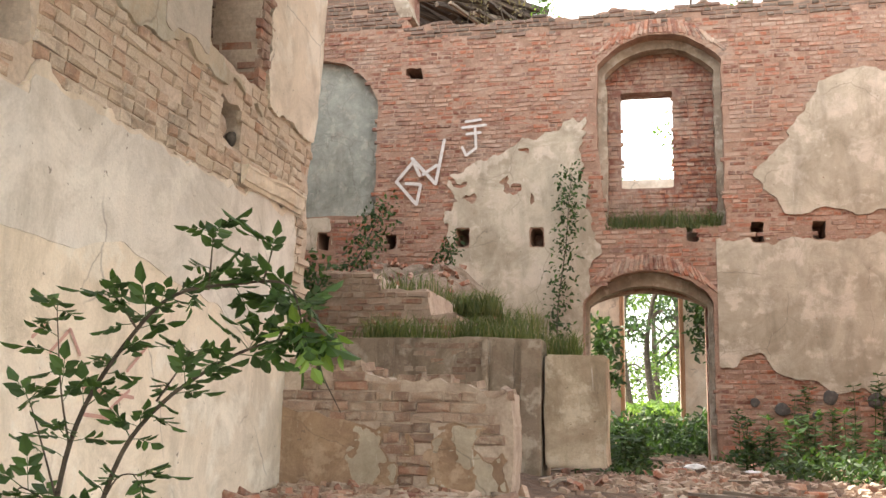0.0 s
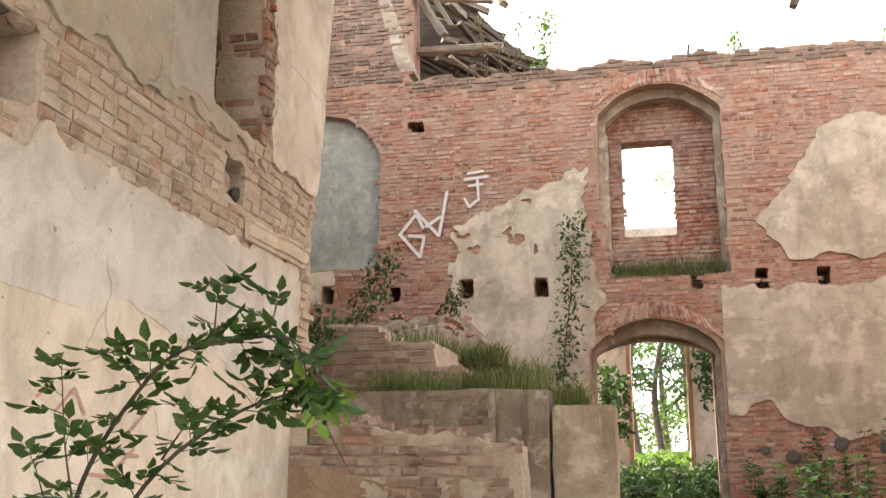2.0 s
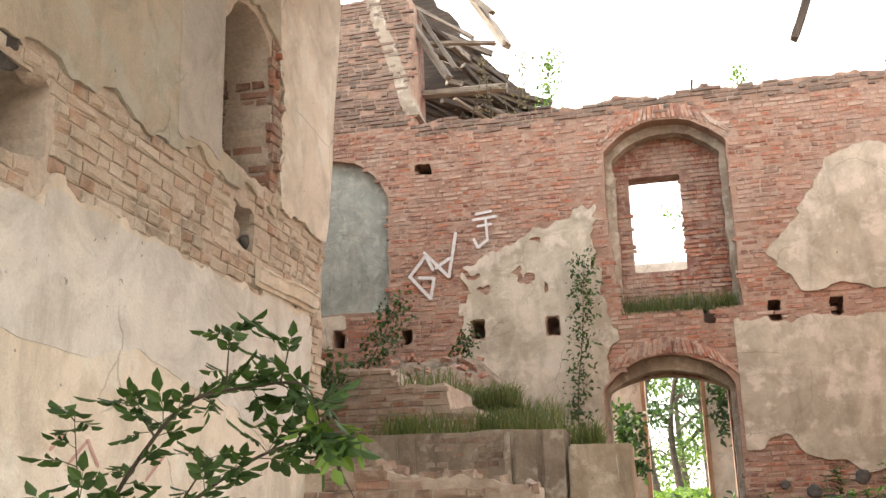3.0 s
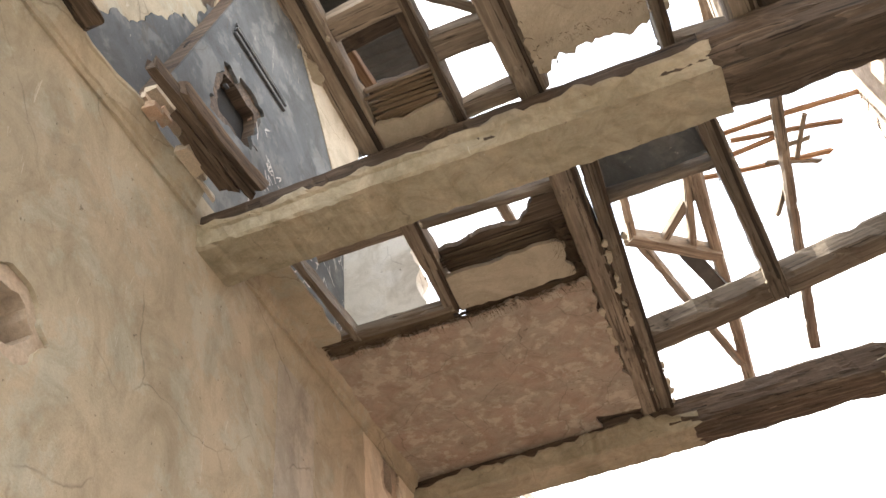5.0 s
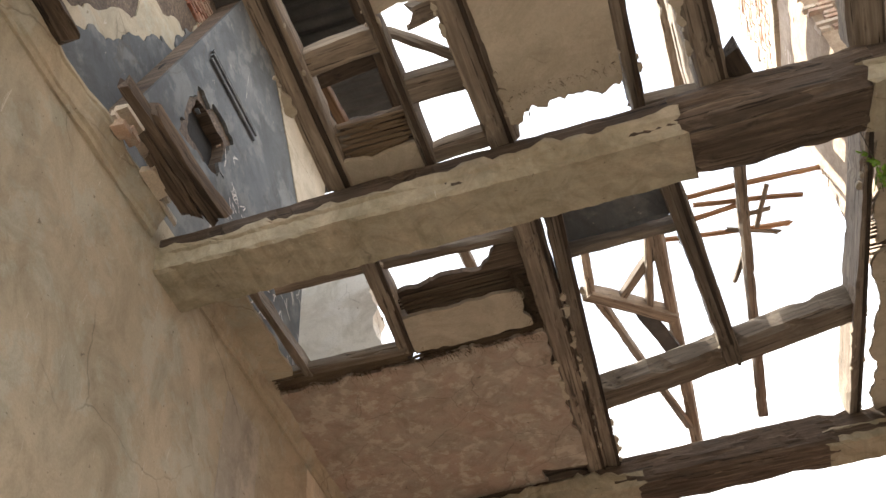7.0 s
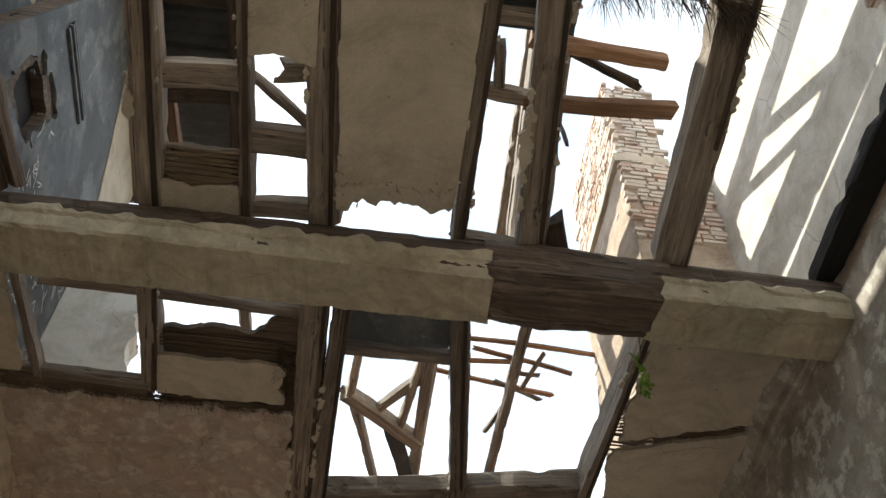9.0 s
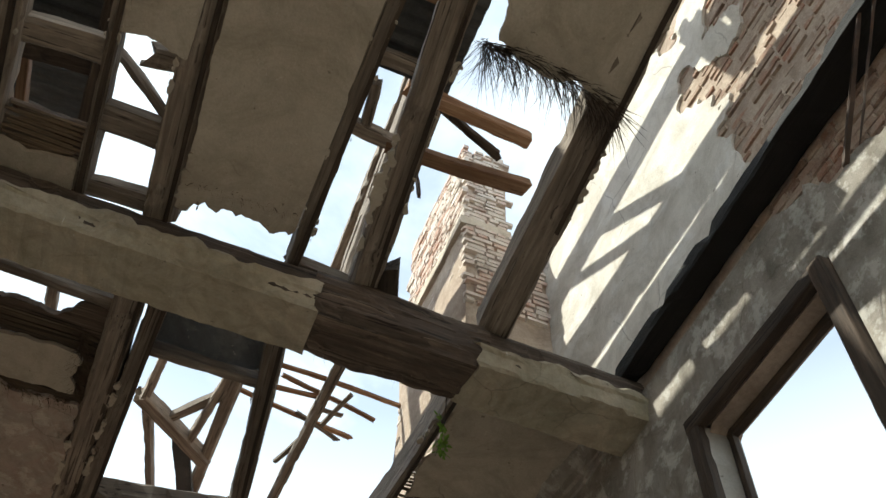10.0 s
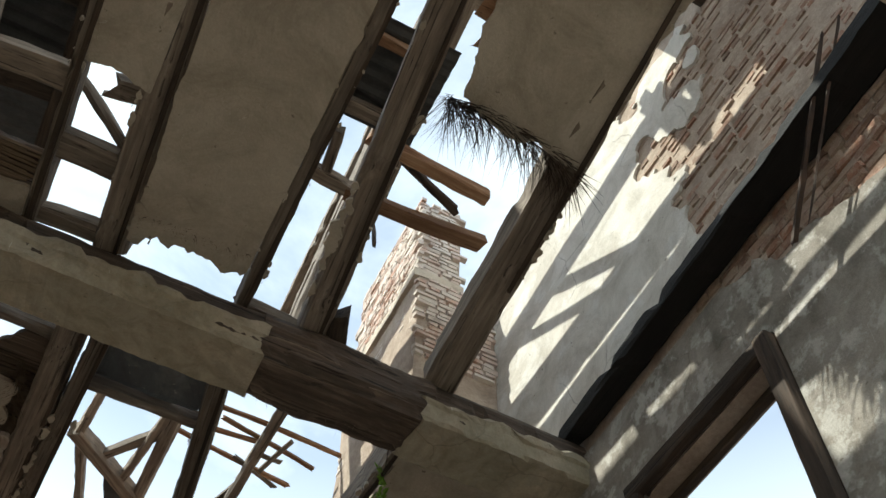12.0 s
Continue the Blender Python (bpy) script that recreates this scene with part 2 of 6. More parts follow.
M_HEAP = speckle_mat("rubble_heap", [(0.3, (0.10, 0.072, 0.05)), (0.5, (0.24, 0.18, 0.13)), (0.7, (0.38, 0.30, 0.23))], 4.0, 0.06)
M_STREAKED = plaster_mat("streaked_cream", (0.62, 0.53, 0.40), (0.42, 0.33, 0.24), (0.66, 0.58, 0.46), 0.8, 1.5)
M_LEAF = leaf_mat("elder_leaf", (0.022, 0.05, 0.016), (0.04, 0.085, 0.026), (0.07, 0.14, 0.036))
M_LEAF_LIGHT = leaf_mat("sunny_leaf", (0.06, 0.13, 0.025), (0.12, 0.22, 0.04), (0.20, 0.32, 0.06))
M_GRASS = leaf_mat("grass_blade", (0.07, 0.10, 0.035), (0.11, 0.145, 0.055), (0.20, 0.20, 0.09))
M_DRY = leaf_mat("dry_stalk", (0.10, 0.08, 0.04), (0.16, 0.13, 0.07), (0.22, 0.18, 0.10))
M_SHEET = speckle_mat("corrugated_sheet", [(0.3, (0.03, 0.032, 0.034)), (0.6, (0.07, 0.07, 0.07)), (0.8, (0.12, 0.11, 0.10))], 3.0, 0.004, 0.6)
M_IRON = speckle_mat("rusty_iron", [(0.3, (0.03, 0.02, 0.015)), (0.6, (0.07, 0.04, 0.025)), (0.8, (0.12, 0.06, 0.03))], 8.0, 0.003, 0.8)
M_PAINT_WHITE = speckle_mat("white_spray_paint", [(0.25, (0.46, 0.42, 0.39)), (0.7, (0.72, 0.70, 0.68))], 20, 0.001, 0.7)
M_PAINT_RED = speckle_mat("faded_red_paint", [(0.2, (0.50, 0.26, 0.22)), (0.8, (0.56, 0.36, 0.30))], 12, 0.001, 0.8)
M_BARK = wood_mat("bark", (0.04, 0.03, 0.02), (0.09, 0.07, 0.05), (0.16, 0.13, 0.09))
M_BOUNCE = speckle_mat("pale_bounce_floor", [(0.3, (0.36, 0.31, 0.26)), (0.55, (0.50, 0.45, 0.38)), (0.75, (0.60, 0.55, 0.48))], 1.6, 0.03)
M_PLASTIC = speckle_mat("white_litter", [(0.2, (0.6, 0.6, 0.6)), (0.8, (0.8, 0.8, 0.8))], 9, 0.004, 0.5)


# ---------------- builders ----------------
def fbm(u, v, scale, seed, octaves=4):
    """Smooth 2D noise, about -1 to 1, on arrays."""
    rs = np.random.RandomState(seed)
    g = rs.rand(64, 64) * 2 - 1
    out, amp, tot = np.zeros(np.broadcast(u, v).shape), 1.0, 0.0
    for o in range(octaves):
        x, y = u * scale + 7.3 * o + 100, v * scale + 3.1 * o + 100
        xi, yi = np.floor(x).astype(int), np.floor(y).astype(int)
        fx, fy = x - xi, y - yi
        fx, fy = fx * fx * (3 - 2 * fx), fy * fy * (3 - 2 * fy)
        a, b = g[xi % 64, yi % 64], g[(xi + 1) % 64, yi % 64]
        c, d = g[xi % 64, (yi + 1) % 64], g[(xi + 1) % 64, (yi + 1) % 64]
        out = out + amp * ((a * (1 - fx) + b * fx) * (1 - fy) + (c * (1 - fx) + d * fx) * fy)
        tot += amp
        amp, scale = amp * 0.55, scale * 2.03
    return out / tot * 1.5


def rect(u, v, u0, u1, v0, v1):
    """Signed distance, positive inside."""
    return np.minimum(np.minimum(u - u0, u1 - u), np.minimum(v - v0, v1 - v))


def arched(u, v, u0, u1, v0, spring, rise):
    """Opening with a segmental head, positive inside."""
    c, w = (u0 + u1) / 2, (u1 - u0) / 2
    r = (w * w + rise * rise) / (2 * rise)
    head = r - np.hypot(u - c, v - (spring + rise - r))
    top = np.where(v > spring, np.minimum(head, 9), 9)
    return np.minimum(np.minimum(u - u0, u1 - u), np.minimum(v - v0, top))


def oval(u, v, cu, cv, ru, rv):
    return (1 - np.hypot((u - cu) / ru, (v - cv) / rv)) * min(ru, rv)


def slab_mesh(name, field, u0, u1, v0, v1, cell, thick, place, back=True):
    """A slab that fills field(u, v) > 0, from w = 0 back to w = -thick, with sides along its edge; place(u, v, w) gives the point."""
    nu, nv = max(1, round((u1 - u0) / cell)), max(1, round((v1 - v0) / cell))
    us, vs = np.linspace(u0, u1, nu + 1), np.linspace(v0, v1, nv + 1)
    U, V = np.meshgrid(us, vs, indexing="ij")
    S = np.asarray(field(U, V), float) + 0 * U
    S = np.minimum(S, 1.0)
    inside = S > 0
    full = inside[:-1, :-1] & inside[1:, :-1] & inside[:-1, 1:] & inside[1:, 1:]
    some = (inside[:-1, :-1] | inside[1:, :-1] | inside[:-1, 1:] | inside[1:, 1:]) & ~full
    verts, faces, index = [], [], {}

    def vid(u, v, w):
        k = (round(u, 5), round(v, 5), w)
        if k not in index:
            index[k] = len(verts)
            verts.append(place(u, v, w))
        return index[k]

    def face(poly):
        faces.append([vid(u, v, 0.0) for u, v in poly])
        if back:
            faces.append([vid(u, v, -thick) for u, v in reversed(poly)])

    def side(a, b):
        faces.append([vid(*a, 0.0), vid(*a, -thick), vid(*b, -thick), vid(*b, 0.0)])
    for j in range(nv):
        i = 0
        while i < nu:
            if full[i, j]:
                k = i
                while k < nu and full[k, j] and k - i < 24:
                    k += 1
                face([(us[i], vs[j]), (us[k], vs[j]), (us[k], vs[j + 1]), (us[i], vs[j + 1])])
                if j == 0:
                    side((us[i], vs[j]), (us[k], vs[j]))
                if j == nv - 1:
                    side((us[k], vs[j + 1]), (us[i], vs[j + 1]))
                if i == 0:
                    side((us[0], vs[j + 1]), (us[0], vs[j]))
                if k == nu:
                    side((us[k], vs[j]), (us[k], vs[j + 1]))
                i = k
            else:
                i += 1
    for i, j in zip(*np.nonzero(some)):
        c = [(us[i], vs[j], S[i, j]), (us[i + 1], vs[j], S[i + 1, j]), (us[i + 1], vs[j + 1], S[i + 1, j + 1]), (us[i], vs[j + 1], S[i, j + 1])]
        poly, cut = [], []
        for a, b in zip(c, c[1:] + c[:1]):
            if a[2] > 0:
                poly.append(a[:2])
            if (a[2] > 0) != (b[2] > 0):
                f = a[2] / (a[2] - b[2])
                p = (a[0] + f * (b[0] - a[0]), a[1] + f * (b[1] - a[1]))
                poly.append(p)
                cut.append((p, a[2] > 0))
        if len(poly) > 2:
            face(poly)
            for n in range(len(poly)):
                a, b = poly[n], poly[(n + 1) % len(poly)]
                ca, cb = any(a == p for p, _ in cut), any(b == p for p, _ in cut)
                if ca and cb:
                    side(a, b)
    me = bpy.data.meshes.new(name)
    me.from_pydata(verts, [], faces)
    me.validate()
    return me


def mesh_of(name, verts, faces):
    me = bpy.data.meshes.new(name)
    me.from_pydata(verts, [], faces)
    return me


def put(name, me, material, parent=None, label="", category="", group="", kind=""):
    """Links a mesh as one object, under a parent if given."""
    if material and not me.materials:
        me.materials.append(material)
    ob = new(name, me)
    if parent:
        ob.parent = parent
    return tagged(ob, label, category, group, kind)


def part(name, bm, material, parent, label=""):
    me = bpy.data.meshes.new(name)
    bm.to_mesh(me)
    bm.free()
    return put(name, me, material, parent, label)


# planes: u runs along the wall, v is height, w points into the room
def on_x(x, sign):
    return lambda u, v, w: (x + sign * w, u, v)


def on_y(y, sign):
    return lambda u, v, w: (u, y + sign * w, v)


def on_z(z, sign):
    return lambda u, v, w: (u, v, z + sign * w)


BRICK_L, BRICK_H, JOINT = 0.25, 0.065, 0.012


def courses(u0, u1, v0, v1, ok, rs, skip=0.03, headers=0.35):
    """Centres and half sizes of bricks in a running bond, where ok(u, v) > 0."""
    out, row, v = [], 0, v0
    while v < v1:
        short = row % 2 == 1
        u = u0 - rs.rand() * 0.05 - (BRICK_L / 2 if row % 4 > 1 else 0)
        while u < u1:
            ln = (0.12 if rs.rand() < (headers + 0.3 * short) else BRICK_L) * rs.uniform(0.92, 1.05)
            cu, cv = u + ln / 2, v + BRICK_H / 2
            if u0 < cu < u1:
                out.append((cu, cv, ln / 2, BRICK_H / 2))
            u += ln + JOINT
        v += BRICK_H + JOINT
        row += 1
    a = np.array(out)
    keep = (ok(a[:, 0], a[:, 1]) > 0) & (rs.rand(len(a)) > skip)
    return a[keep]


def brickwork(name, a, proud, place, rs, lift=0.006):
    """One mesh of many bricks, each uneven and standing out by its own amount."""
    n = len(a)
    verts, faces = [], []
    for k, (cu, cv, hu, hv) in enumerate(a):
        p = proud + rs.uniform(-lift, lift)
        t = rs.uniform(-0.007, 0.007, (8, 3))
        e = 0.008
        b = len(verts)
        for i, (su, sv) in enumerate(((-1, -1), (1, -1), (1, 1), (-1, 1))):
            verts.append(place(cu + su * hu + t[i, 0], cv + sv * hv + t[i, 1], -0.03))
        for i, (su, sv) in enumerate(((-1, -1), (1, -1), (1, 1), (-1, 1))):
            verts.append(place(cu + su * (hu - e) + t[i + 4, 0], cv + sv * (hv - e) + t[i + 4, 1], p + t[i + 4, 2]))
        faces += [(b + 4, b + 5, b + 6, b + 7)] + [(b + i, b + (i + 1) % 4, b + 4 + (i + 1) % 4, b + 4 + i) for i in range(4)]
    return mesh_of(name, verts, faces)


def brick_meshes(count, hl, material, seed):
    rs, made = np.random.RandomState(seed), []
    for k in range(count):
        vs, fs = [], []
        rings = [(-0.04, 0.0), (0.0, 0.0), (0.008, 0.009)]
        for w, e in rings:
            for su, sv in ((-1, -1), (1, -1), (1, 1), (-1, 1)):
                j = rs.uniform(-0.009, 0.009, 3)
                vs.append((su * (hl - e) + j[0], w + j[2] * (w > 0), sv * (BRICK_H / 2 - e) + j[1]))
        for r in range(2):
            fs += [(4 * r + i, 4 * r + (i + 1) % 4, 4 * r + 4 + (i + 1) % 4, 4 * r + 4 + i) for i in range(4)]
        fs += [(8, 9, 10, 11), (3, 2, 1, 0)]
        me = mesh_of("brick", vs, fs)
        me.materials.append(material)
        made.append(me)
    return made


BRICKS_BUILT = {}


def single_bricks(a, proud, parent, place, turn, rs, material):
    """Bricks as pieces of their own on shared meshes; turn: degrees about z from a face that looks along +y."""
    if material.name not in BRICKS_BUILT:
        BRICKS_BUILT[material.name] = (brick_meshes(5, BRICK_L / 2, material, 5), brick_meshes(4, 0.06, material, 6))
    longs, shorts = BRICKS_BUILT[material.name]
    for cu, cv, hu, hv in a:
        me = (longs if hu > 0.09 else shorts)[rs.randint(4)]
        ob = new("brick", me)
        ob.parent = parent
        ob.matrix_basis = Matrix.Translation(place(cu, cv, proud + rs.uniform(-0.006, 0.008))) @ pose(0, 0, 0, 0, rs.uniform(-1.2, 1.2), turn + rs.uniform(-1.5, 1.5))


def timber_mesh(length, w, h, seed, rough=0.008, ragged=0.05, bow=0.01, taper=0.0):
    """A hewn beam along x from 0 to length, eight-sided, uneven, with broken ends."""
    rs = np.random.RandomState(seed)
    n = max(4, int(length / 0.10))
    cw, ch = w * 0.12, h * 0.12
    prof = [(-w / 2 + cw, -h / 2), (w / 2 - cw, -h / 2), (w / 2, -h / 2 + ch), (w / 2, h / 2 - ch), (w / 2 - cw, h / 2), (-w / 2 + cw, h / 2), (-w / 2, h / 2 - ch), (-w / 2, -h / 2 + ch)]
    ph, vs, fs = rs.rand(2) * 6, [], []
    drift = np.cumsum(rs.uniform(-rough, rough, (n + 1, 8, 2)), axis=0) * 0.35
    for i in range(n + 1):
        s = i / n
        b1, b2 = bow * math.sin(3 * s + ph[0]), bow * math.sin(4 * s + ph[1])
        f = 1 - taper * s
        for k, (y, z) in enumerate(prof):
            x = s * length
            if i in (0, n):
                x += rs.uniform(-ragged, ragged * 0.2) * (1 if i else -1)
            j = np.clip(drift[i, k], -1.3 * rough, 1.3 * rough) + rs.uniform(-rough, rough, 2) * 0.3
            if rough > 0.007 and rs.rand() < 0.07:
                j = j - np.array((y, z)) * rs.uniform(0.1, 0.3)
            vs.append((x, y * f + b1 + j[0], z * f + b2 + j[1]))
    for i in range(n):
        for k in range(8):
            fs.append((8 * i + k, 8 * i + (k + 1) % 8, 8 * i + 8 + (k + 1) % 8, 8 * i + 8 + k))
    fs += [tuple(range(7, -1, -1)), tuple(8 * n + k for k in range(8))]
    return mesh_of("timber", vs, fs)


def rotten_mesh(length, w, h, seed):
    """A rotted beam: fibrous ridges along its length, hollows and a ragged belly."""
    rs = np.random.RandomState(seed)
    n, m = int(length / 0.035), 40
    X, A = np.meshgrid(np.linspace(0, length, n + 1), np.arange(m) / m * 2 * math.pi, indexing="ij")
    ca, sa = np.cos(A), np.sin(A)
    sq = (np.abs(ca) ** 5 + np.abs(sa) ** 5) ** (-1 / 5)
    ridge = 1 - np.abs(fbm(X * 0.45, A * 3.0, 2.6, seed, 6))
    hollow = fbm(X, A * 0.45, 2.2, seed + 1)
    r = sq * (0.84 + 0.17 * ridge + 0.10 * hollow) - 0.10 * np.clip(fbm(X, A * 0.3, 1.3, seed + 2) - 0.25, 0, 1)
    V = np.stack([X + 0.05 * fbm(X * 0, A, 3, seed + 3) * (X > length * 0.5), ca * r * w / 2, sa * r * h / 2], -1).reshape(-1, 3).tolist()
    F = [(i * m + k, i * m + (k + 1) % m, (i + 1) * m + (k + 1) % m, (i + 1) * m + k) for i in range(n) for k in range(m)]
    F += [tuple(range(m - 1, -1, -1)), tuple(n * m + k for k in range(m))]
    return mesh_of("rotten_core", V, F)


TIMBERS = [0]


def along(p0, p1, roll=0.0):
    """The pose of a piece whose x runs from p0 to p1, its z as near to up as it goes."""
    p0, p1 = Vector(p0), Vector(p1)
    x = (p1 - p0).normalized()
    up = Vector((0, 0, 1)) if abs(x.z) < 0.97 else Vector((0, 1, 0))
    y = up.cross(x).normalized()
    z = x.cross(y)
    m = Matrix((x, y, z)).transposed().to_4x4()
    return Matrix.Translation(p0) @ m @ Matrix.Rotation(radians(roll), 4, "X")


def timber(name, p0, p1, w, h, label, category, material=None, group="", roll=0.0, parent=None, **k):
    TIMBERS[0] += 1
    me = timber_mesh((Vector(p1) - Vector(p0)).length, w, h, TIMBERS[0], **k)
    ob = put(name, me, material or M_WOOD, parent, label, category, group)
    ob.matrix_basis = along(p0, p1, roll)
    return ob


# ---------------- ground ----------------
def ground_z(x, y):
    base = 0.1 + 0.85 * np.clip((y - 0.5) / 5.0, 0, 1)
    base = base + 0.25 * np.exp(-((x + 2.2) ** 2 / 1.2 + (y - 8.6) ** 2 / 3.0))
    base = base + 0.55 * np.clip((y - 18.5) / 5.0, 0, 1) + 0.45 * np.clip((y - 23) / 6.0, 0, 1)
    base = np.where(y < 0.5, 0.1, base)
    return base + 0.05 * fbm(x, y, 0.9, 3) + 0.03 * fbm(x, y, 4.0, 4)


def ground_mesh():
    xs = np.concatenate([[-600, -150, -60, -30, -18], np.arange(-12, 12.01, 0.2), [18, 30, 60, 150, 600]])
    ys = np.concatenate([[-600, -150, -60, -30, -15, -8], np.arange(-4, 34.01, 0.2), [42, 60, 100, 250, 700]])
    X, Y = np.meshgrid(xs, ys, indexing="ij")
    Z = ground_z(X, Y)
    nx, ny = X.shape
    vs = np.stack([X, Y, Z], -1).reshape(-1, 3).tolist()
    fs = [(i * ny + j, (i + 1) * ny + j, (i + 1) * ny + j + 1, i * ny + j + 1) for i in range(nx - 1) for j in range(ny - 1)]
    return mesh_of("ground", vs, fs)


# unseen floor, kept pale to bounce light onto walls and ceiling
floor_xy = np.meshgrid(np.arange(-2.8, 3.06, 0.2), np.arange(-5.9, 5.6, 0.2), indexing="ij")
FZ = ground_z(*floor_xy) + 0.02
put("floor", mesh_of("floor", np.stack([*floor_xy, FZ], -1).reshape(-1, 3).tolist(), [(i * FZ.shape[1] + j, (i + 1) * FZ.shape[1] + j, (i + 1) * FZ.shape[1] + j + 1, i * FZ.shape[1] + j + 1) for i in range(FZ.shape[0] - 1) for j in range(FZ.shape[1] - 1)]), M_BOUNCE, None, "unseen pale floor added to bounce light upward", "floor", kind="structure")
ground = put("ground", ground_mesh(), M_RUBBLE, None, "rubble-strewn bare earth of the ruin", "ground", kind="structure")

# ---------------- left wall ----------------
LX = -2.85


def left_end(v):
    return 7.66 + 0.10 * np.clip((v - 3.8) / 0.3, 0, 1) + 0.30 * np.clip((v - 4.2) / 2.2, 0, 1)


def left_open(u, v):
    n = 0.05 * fbm(u, v, 5, 21)
    niche = arched(u, v, 5.70, 6.55, 3.97, 4.95, 0.28) + n
    hole = np.minimum(oval(u, v, 2.45, 4.83, 0.26, 0.15), (u - 2.16) * 0.6 + (4.98 - v) * 0.4) + n
    pocket = rect(u, v, 5.95, 6.25, 3.42, 3.68) + n
    stub = rect(u, v, 3.0, 3.88, 3.24, 3.66) + n
    far_pocket = rect(u, v, 7.12, 7.3, 6.45, 6.72) + n
    return np.maximum.reduce([niche, hole, pocket, stub, far_pocket])


def left_core(u, v):
    edge = left_end(v) + 0.05 * fbm(v, v * 0, 6, 22) - u
    # unseen rear stretch is lowered to a stump so that sun reaches the floor
    fallen = np.maximum(u + 1.2 + 0.2 * fbm(v, v * 0, 2, 23), 2.4 + 0.3 * fbm(u, u * 0, 1, 24) - v)
    return np.minimum.reduce([edge, fallen, -left_open(u, v)])


wall_left = put("wall_left", slab_mesh("wall_left", left_core, -6.2, 8.4, -0.3, 7.05, 0.05, 0.42, on_x(LX - 0.03, 1)), M_MORTAR_PALE, None,
                "thick old wall of brick with peeling plaster", "wall", kind="structure")
# dark brick layer imitates the deep shade inside the niche and the stub hole
put("wall_back_layer", slab_mesh("wall_back_layer", lambda u, v: np.minimum(left_end(v) - 0.06 - u, np.maximum(u + 1.0, 2.3 - v)), -6.2, 8.4, -0.3, 7.05, 0.2, 0.2, on_x(LX - 0.455, 1)), M_BRICK_MOSSY_SHADED, wall_left)


def left_lower(u, v):
    n = fbm(u, v, 1.6, 31)
    top = 3.17 + 0.06 * n + 0.05 * fbm(u, v, 9, 32) - np.where(u < 3.9, 0.1 + 0.2 * (3.9 - np.clip(u, 3, 3.9)), 0)
    side = left_end(v) - 0.16 - 0.22 * np.clip((v - 1.6), 0, 1.2) / 1.2 + 0.10 * fbm(u, v, 3, 33) - u
    return np.minimum.reduce([top - v, side, np.maximum(u + 1.0, 2.0 - v)])


def left_upper(u, v):
    low = v - (3.80 + 0.07 * fbm(u, v, 3.2, 34) + 0.05 * fbm(u, v, 10, 35))
    low = np.where(u > 6.6, v - 3.83 - 0.06 * fbm(u, v, 6, 36), low)
    side = left_end(v) - 0.02 + 0.02 * fbm(u, v, 5, 37) - u
    return np.minimum.reduce([low, side, u + 1.0, -left_open(u, v) - 0.06 - 0.07 * np.clip((u - 6.2) * 3, 0, 1) - 0.06 * fbm(u, v, 6, 38)])


put("plaster", slab_mesh("lower_plaster", left_lower, -6.2, 7.7, -0.3, 3.4, 0.035, 0.028, on_x(LX, 1), False), M_PLASTER_WARM, wall_left, "cream lime plaster, cracked and stained")
put("plaster", slab_mesh("pier_plaster", lambda u, v: np.minimum(left_upper(u, v), u - 6.62 - 0.03 * fbm(u, v, 5, 39)), 6.5, 8.4, 3.6, 7.0, 0.035, 0.03, on_x(LX + 0.002, 1), False), M_PLASTER_WARM, wall_left, "pale cream plaster on the wall end")
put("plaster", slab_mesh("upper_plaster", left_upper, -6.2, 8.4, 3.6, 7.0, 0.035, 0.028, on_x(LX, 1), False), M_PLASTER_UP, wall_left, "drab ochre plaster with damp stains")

# ---------------- right wall ----------------
RX = 3.10


def right_open(u, v):
    upper = rect(u, v, 2.2, 3.40, 4.2, 5.94)
    lower = [rect(u, v, a, a + 1.5, 0.5, 3.6) for a in (-5.2, -3.3, -1.4, 0.5, 2.4, 4.3, 6.2)]
    return np.maximum.reduce([upper, rect(u, v, -1.6, -0.3, 4.2, 6.05)] + lower)


wall_right = put("wall_right", slab_mesh("wall_right", lambda u, v: -right_open(u, v), -6.2, 8.3, -0.3, 6.95, 0.05, 0.22, on_x(RX + 0.03, -1)), M_MORTAR, None,
                 "dark damp wall of brick under flaking plaster", "wall", kind="structure")


def right_plaster(u, v):
    bare = np.minimum((v - 6.25 - 0.42 * np.clip(u - 1.0, 0, 2)) * 0.8, 2.5 - u) + 0.14 * fbm(u, v, 2.0, 41) + 0.05 * fbm(u, v, 9, 42)
    return np.minimum(-bare, -right_open(u, v) - 0.12)


put("plaster", slab_mesh("right_plaster", right_plaster, -6.2, 8.3, -0.3, 6.75, 0.04, 0.028, on_x(RX, -1), False), M_PLASTER_GREY, wall_right)

UX = 3.34


def upper_right_top(u, v):
    return 11.6 - 0.09 * np.abs(u - 5.2) + 0.10 * fbm(u, u * 0, 3, 43) - v


wall_right_upper = put("wall_right_upper", slab_mesh("wall_right_upper", upper_right_top, -6.2, 8.3, 6.95, 12.2, 0.08, 0.45, on_x(UX + 0.03, -1)), M_MORTAR, None,
                       "whitewashed upper-storey wall with bare brick patches", "wall", kind="structure")


def upper_right_plaster(u, v):
    bare = np.minimum(2.75 - u - 0.25 * np.clip(9.0 - v, 0, 1), np.maximum(2.0 - u, np.abs(v - 10.0) - 0.6)) * 0.7 + 0.25 * fbm(u, v, 1.8, 44) + 0.08 * fbm(u, v, 7, 45)
    return np.minimum(-bare, upper_right_top(u, v) - 0.1)


put("plaster", slab_mesh("upper_right_plaster", upper_right_plaster, -6.2, 8.3, 6.95, 12.2, 0.05, 0.028, on_x(UX, -1), False), M_PLASTER_WHITE, wall_right_upper)

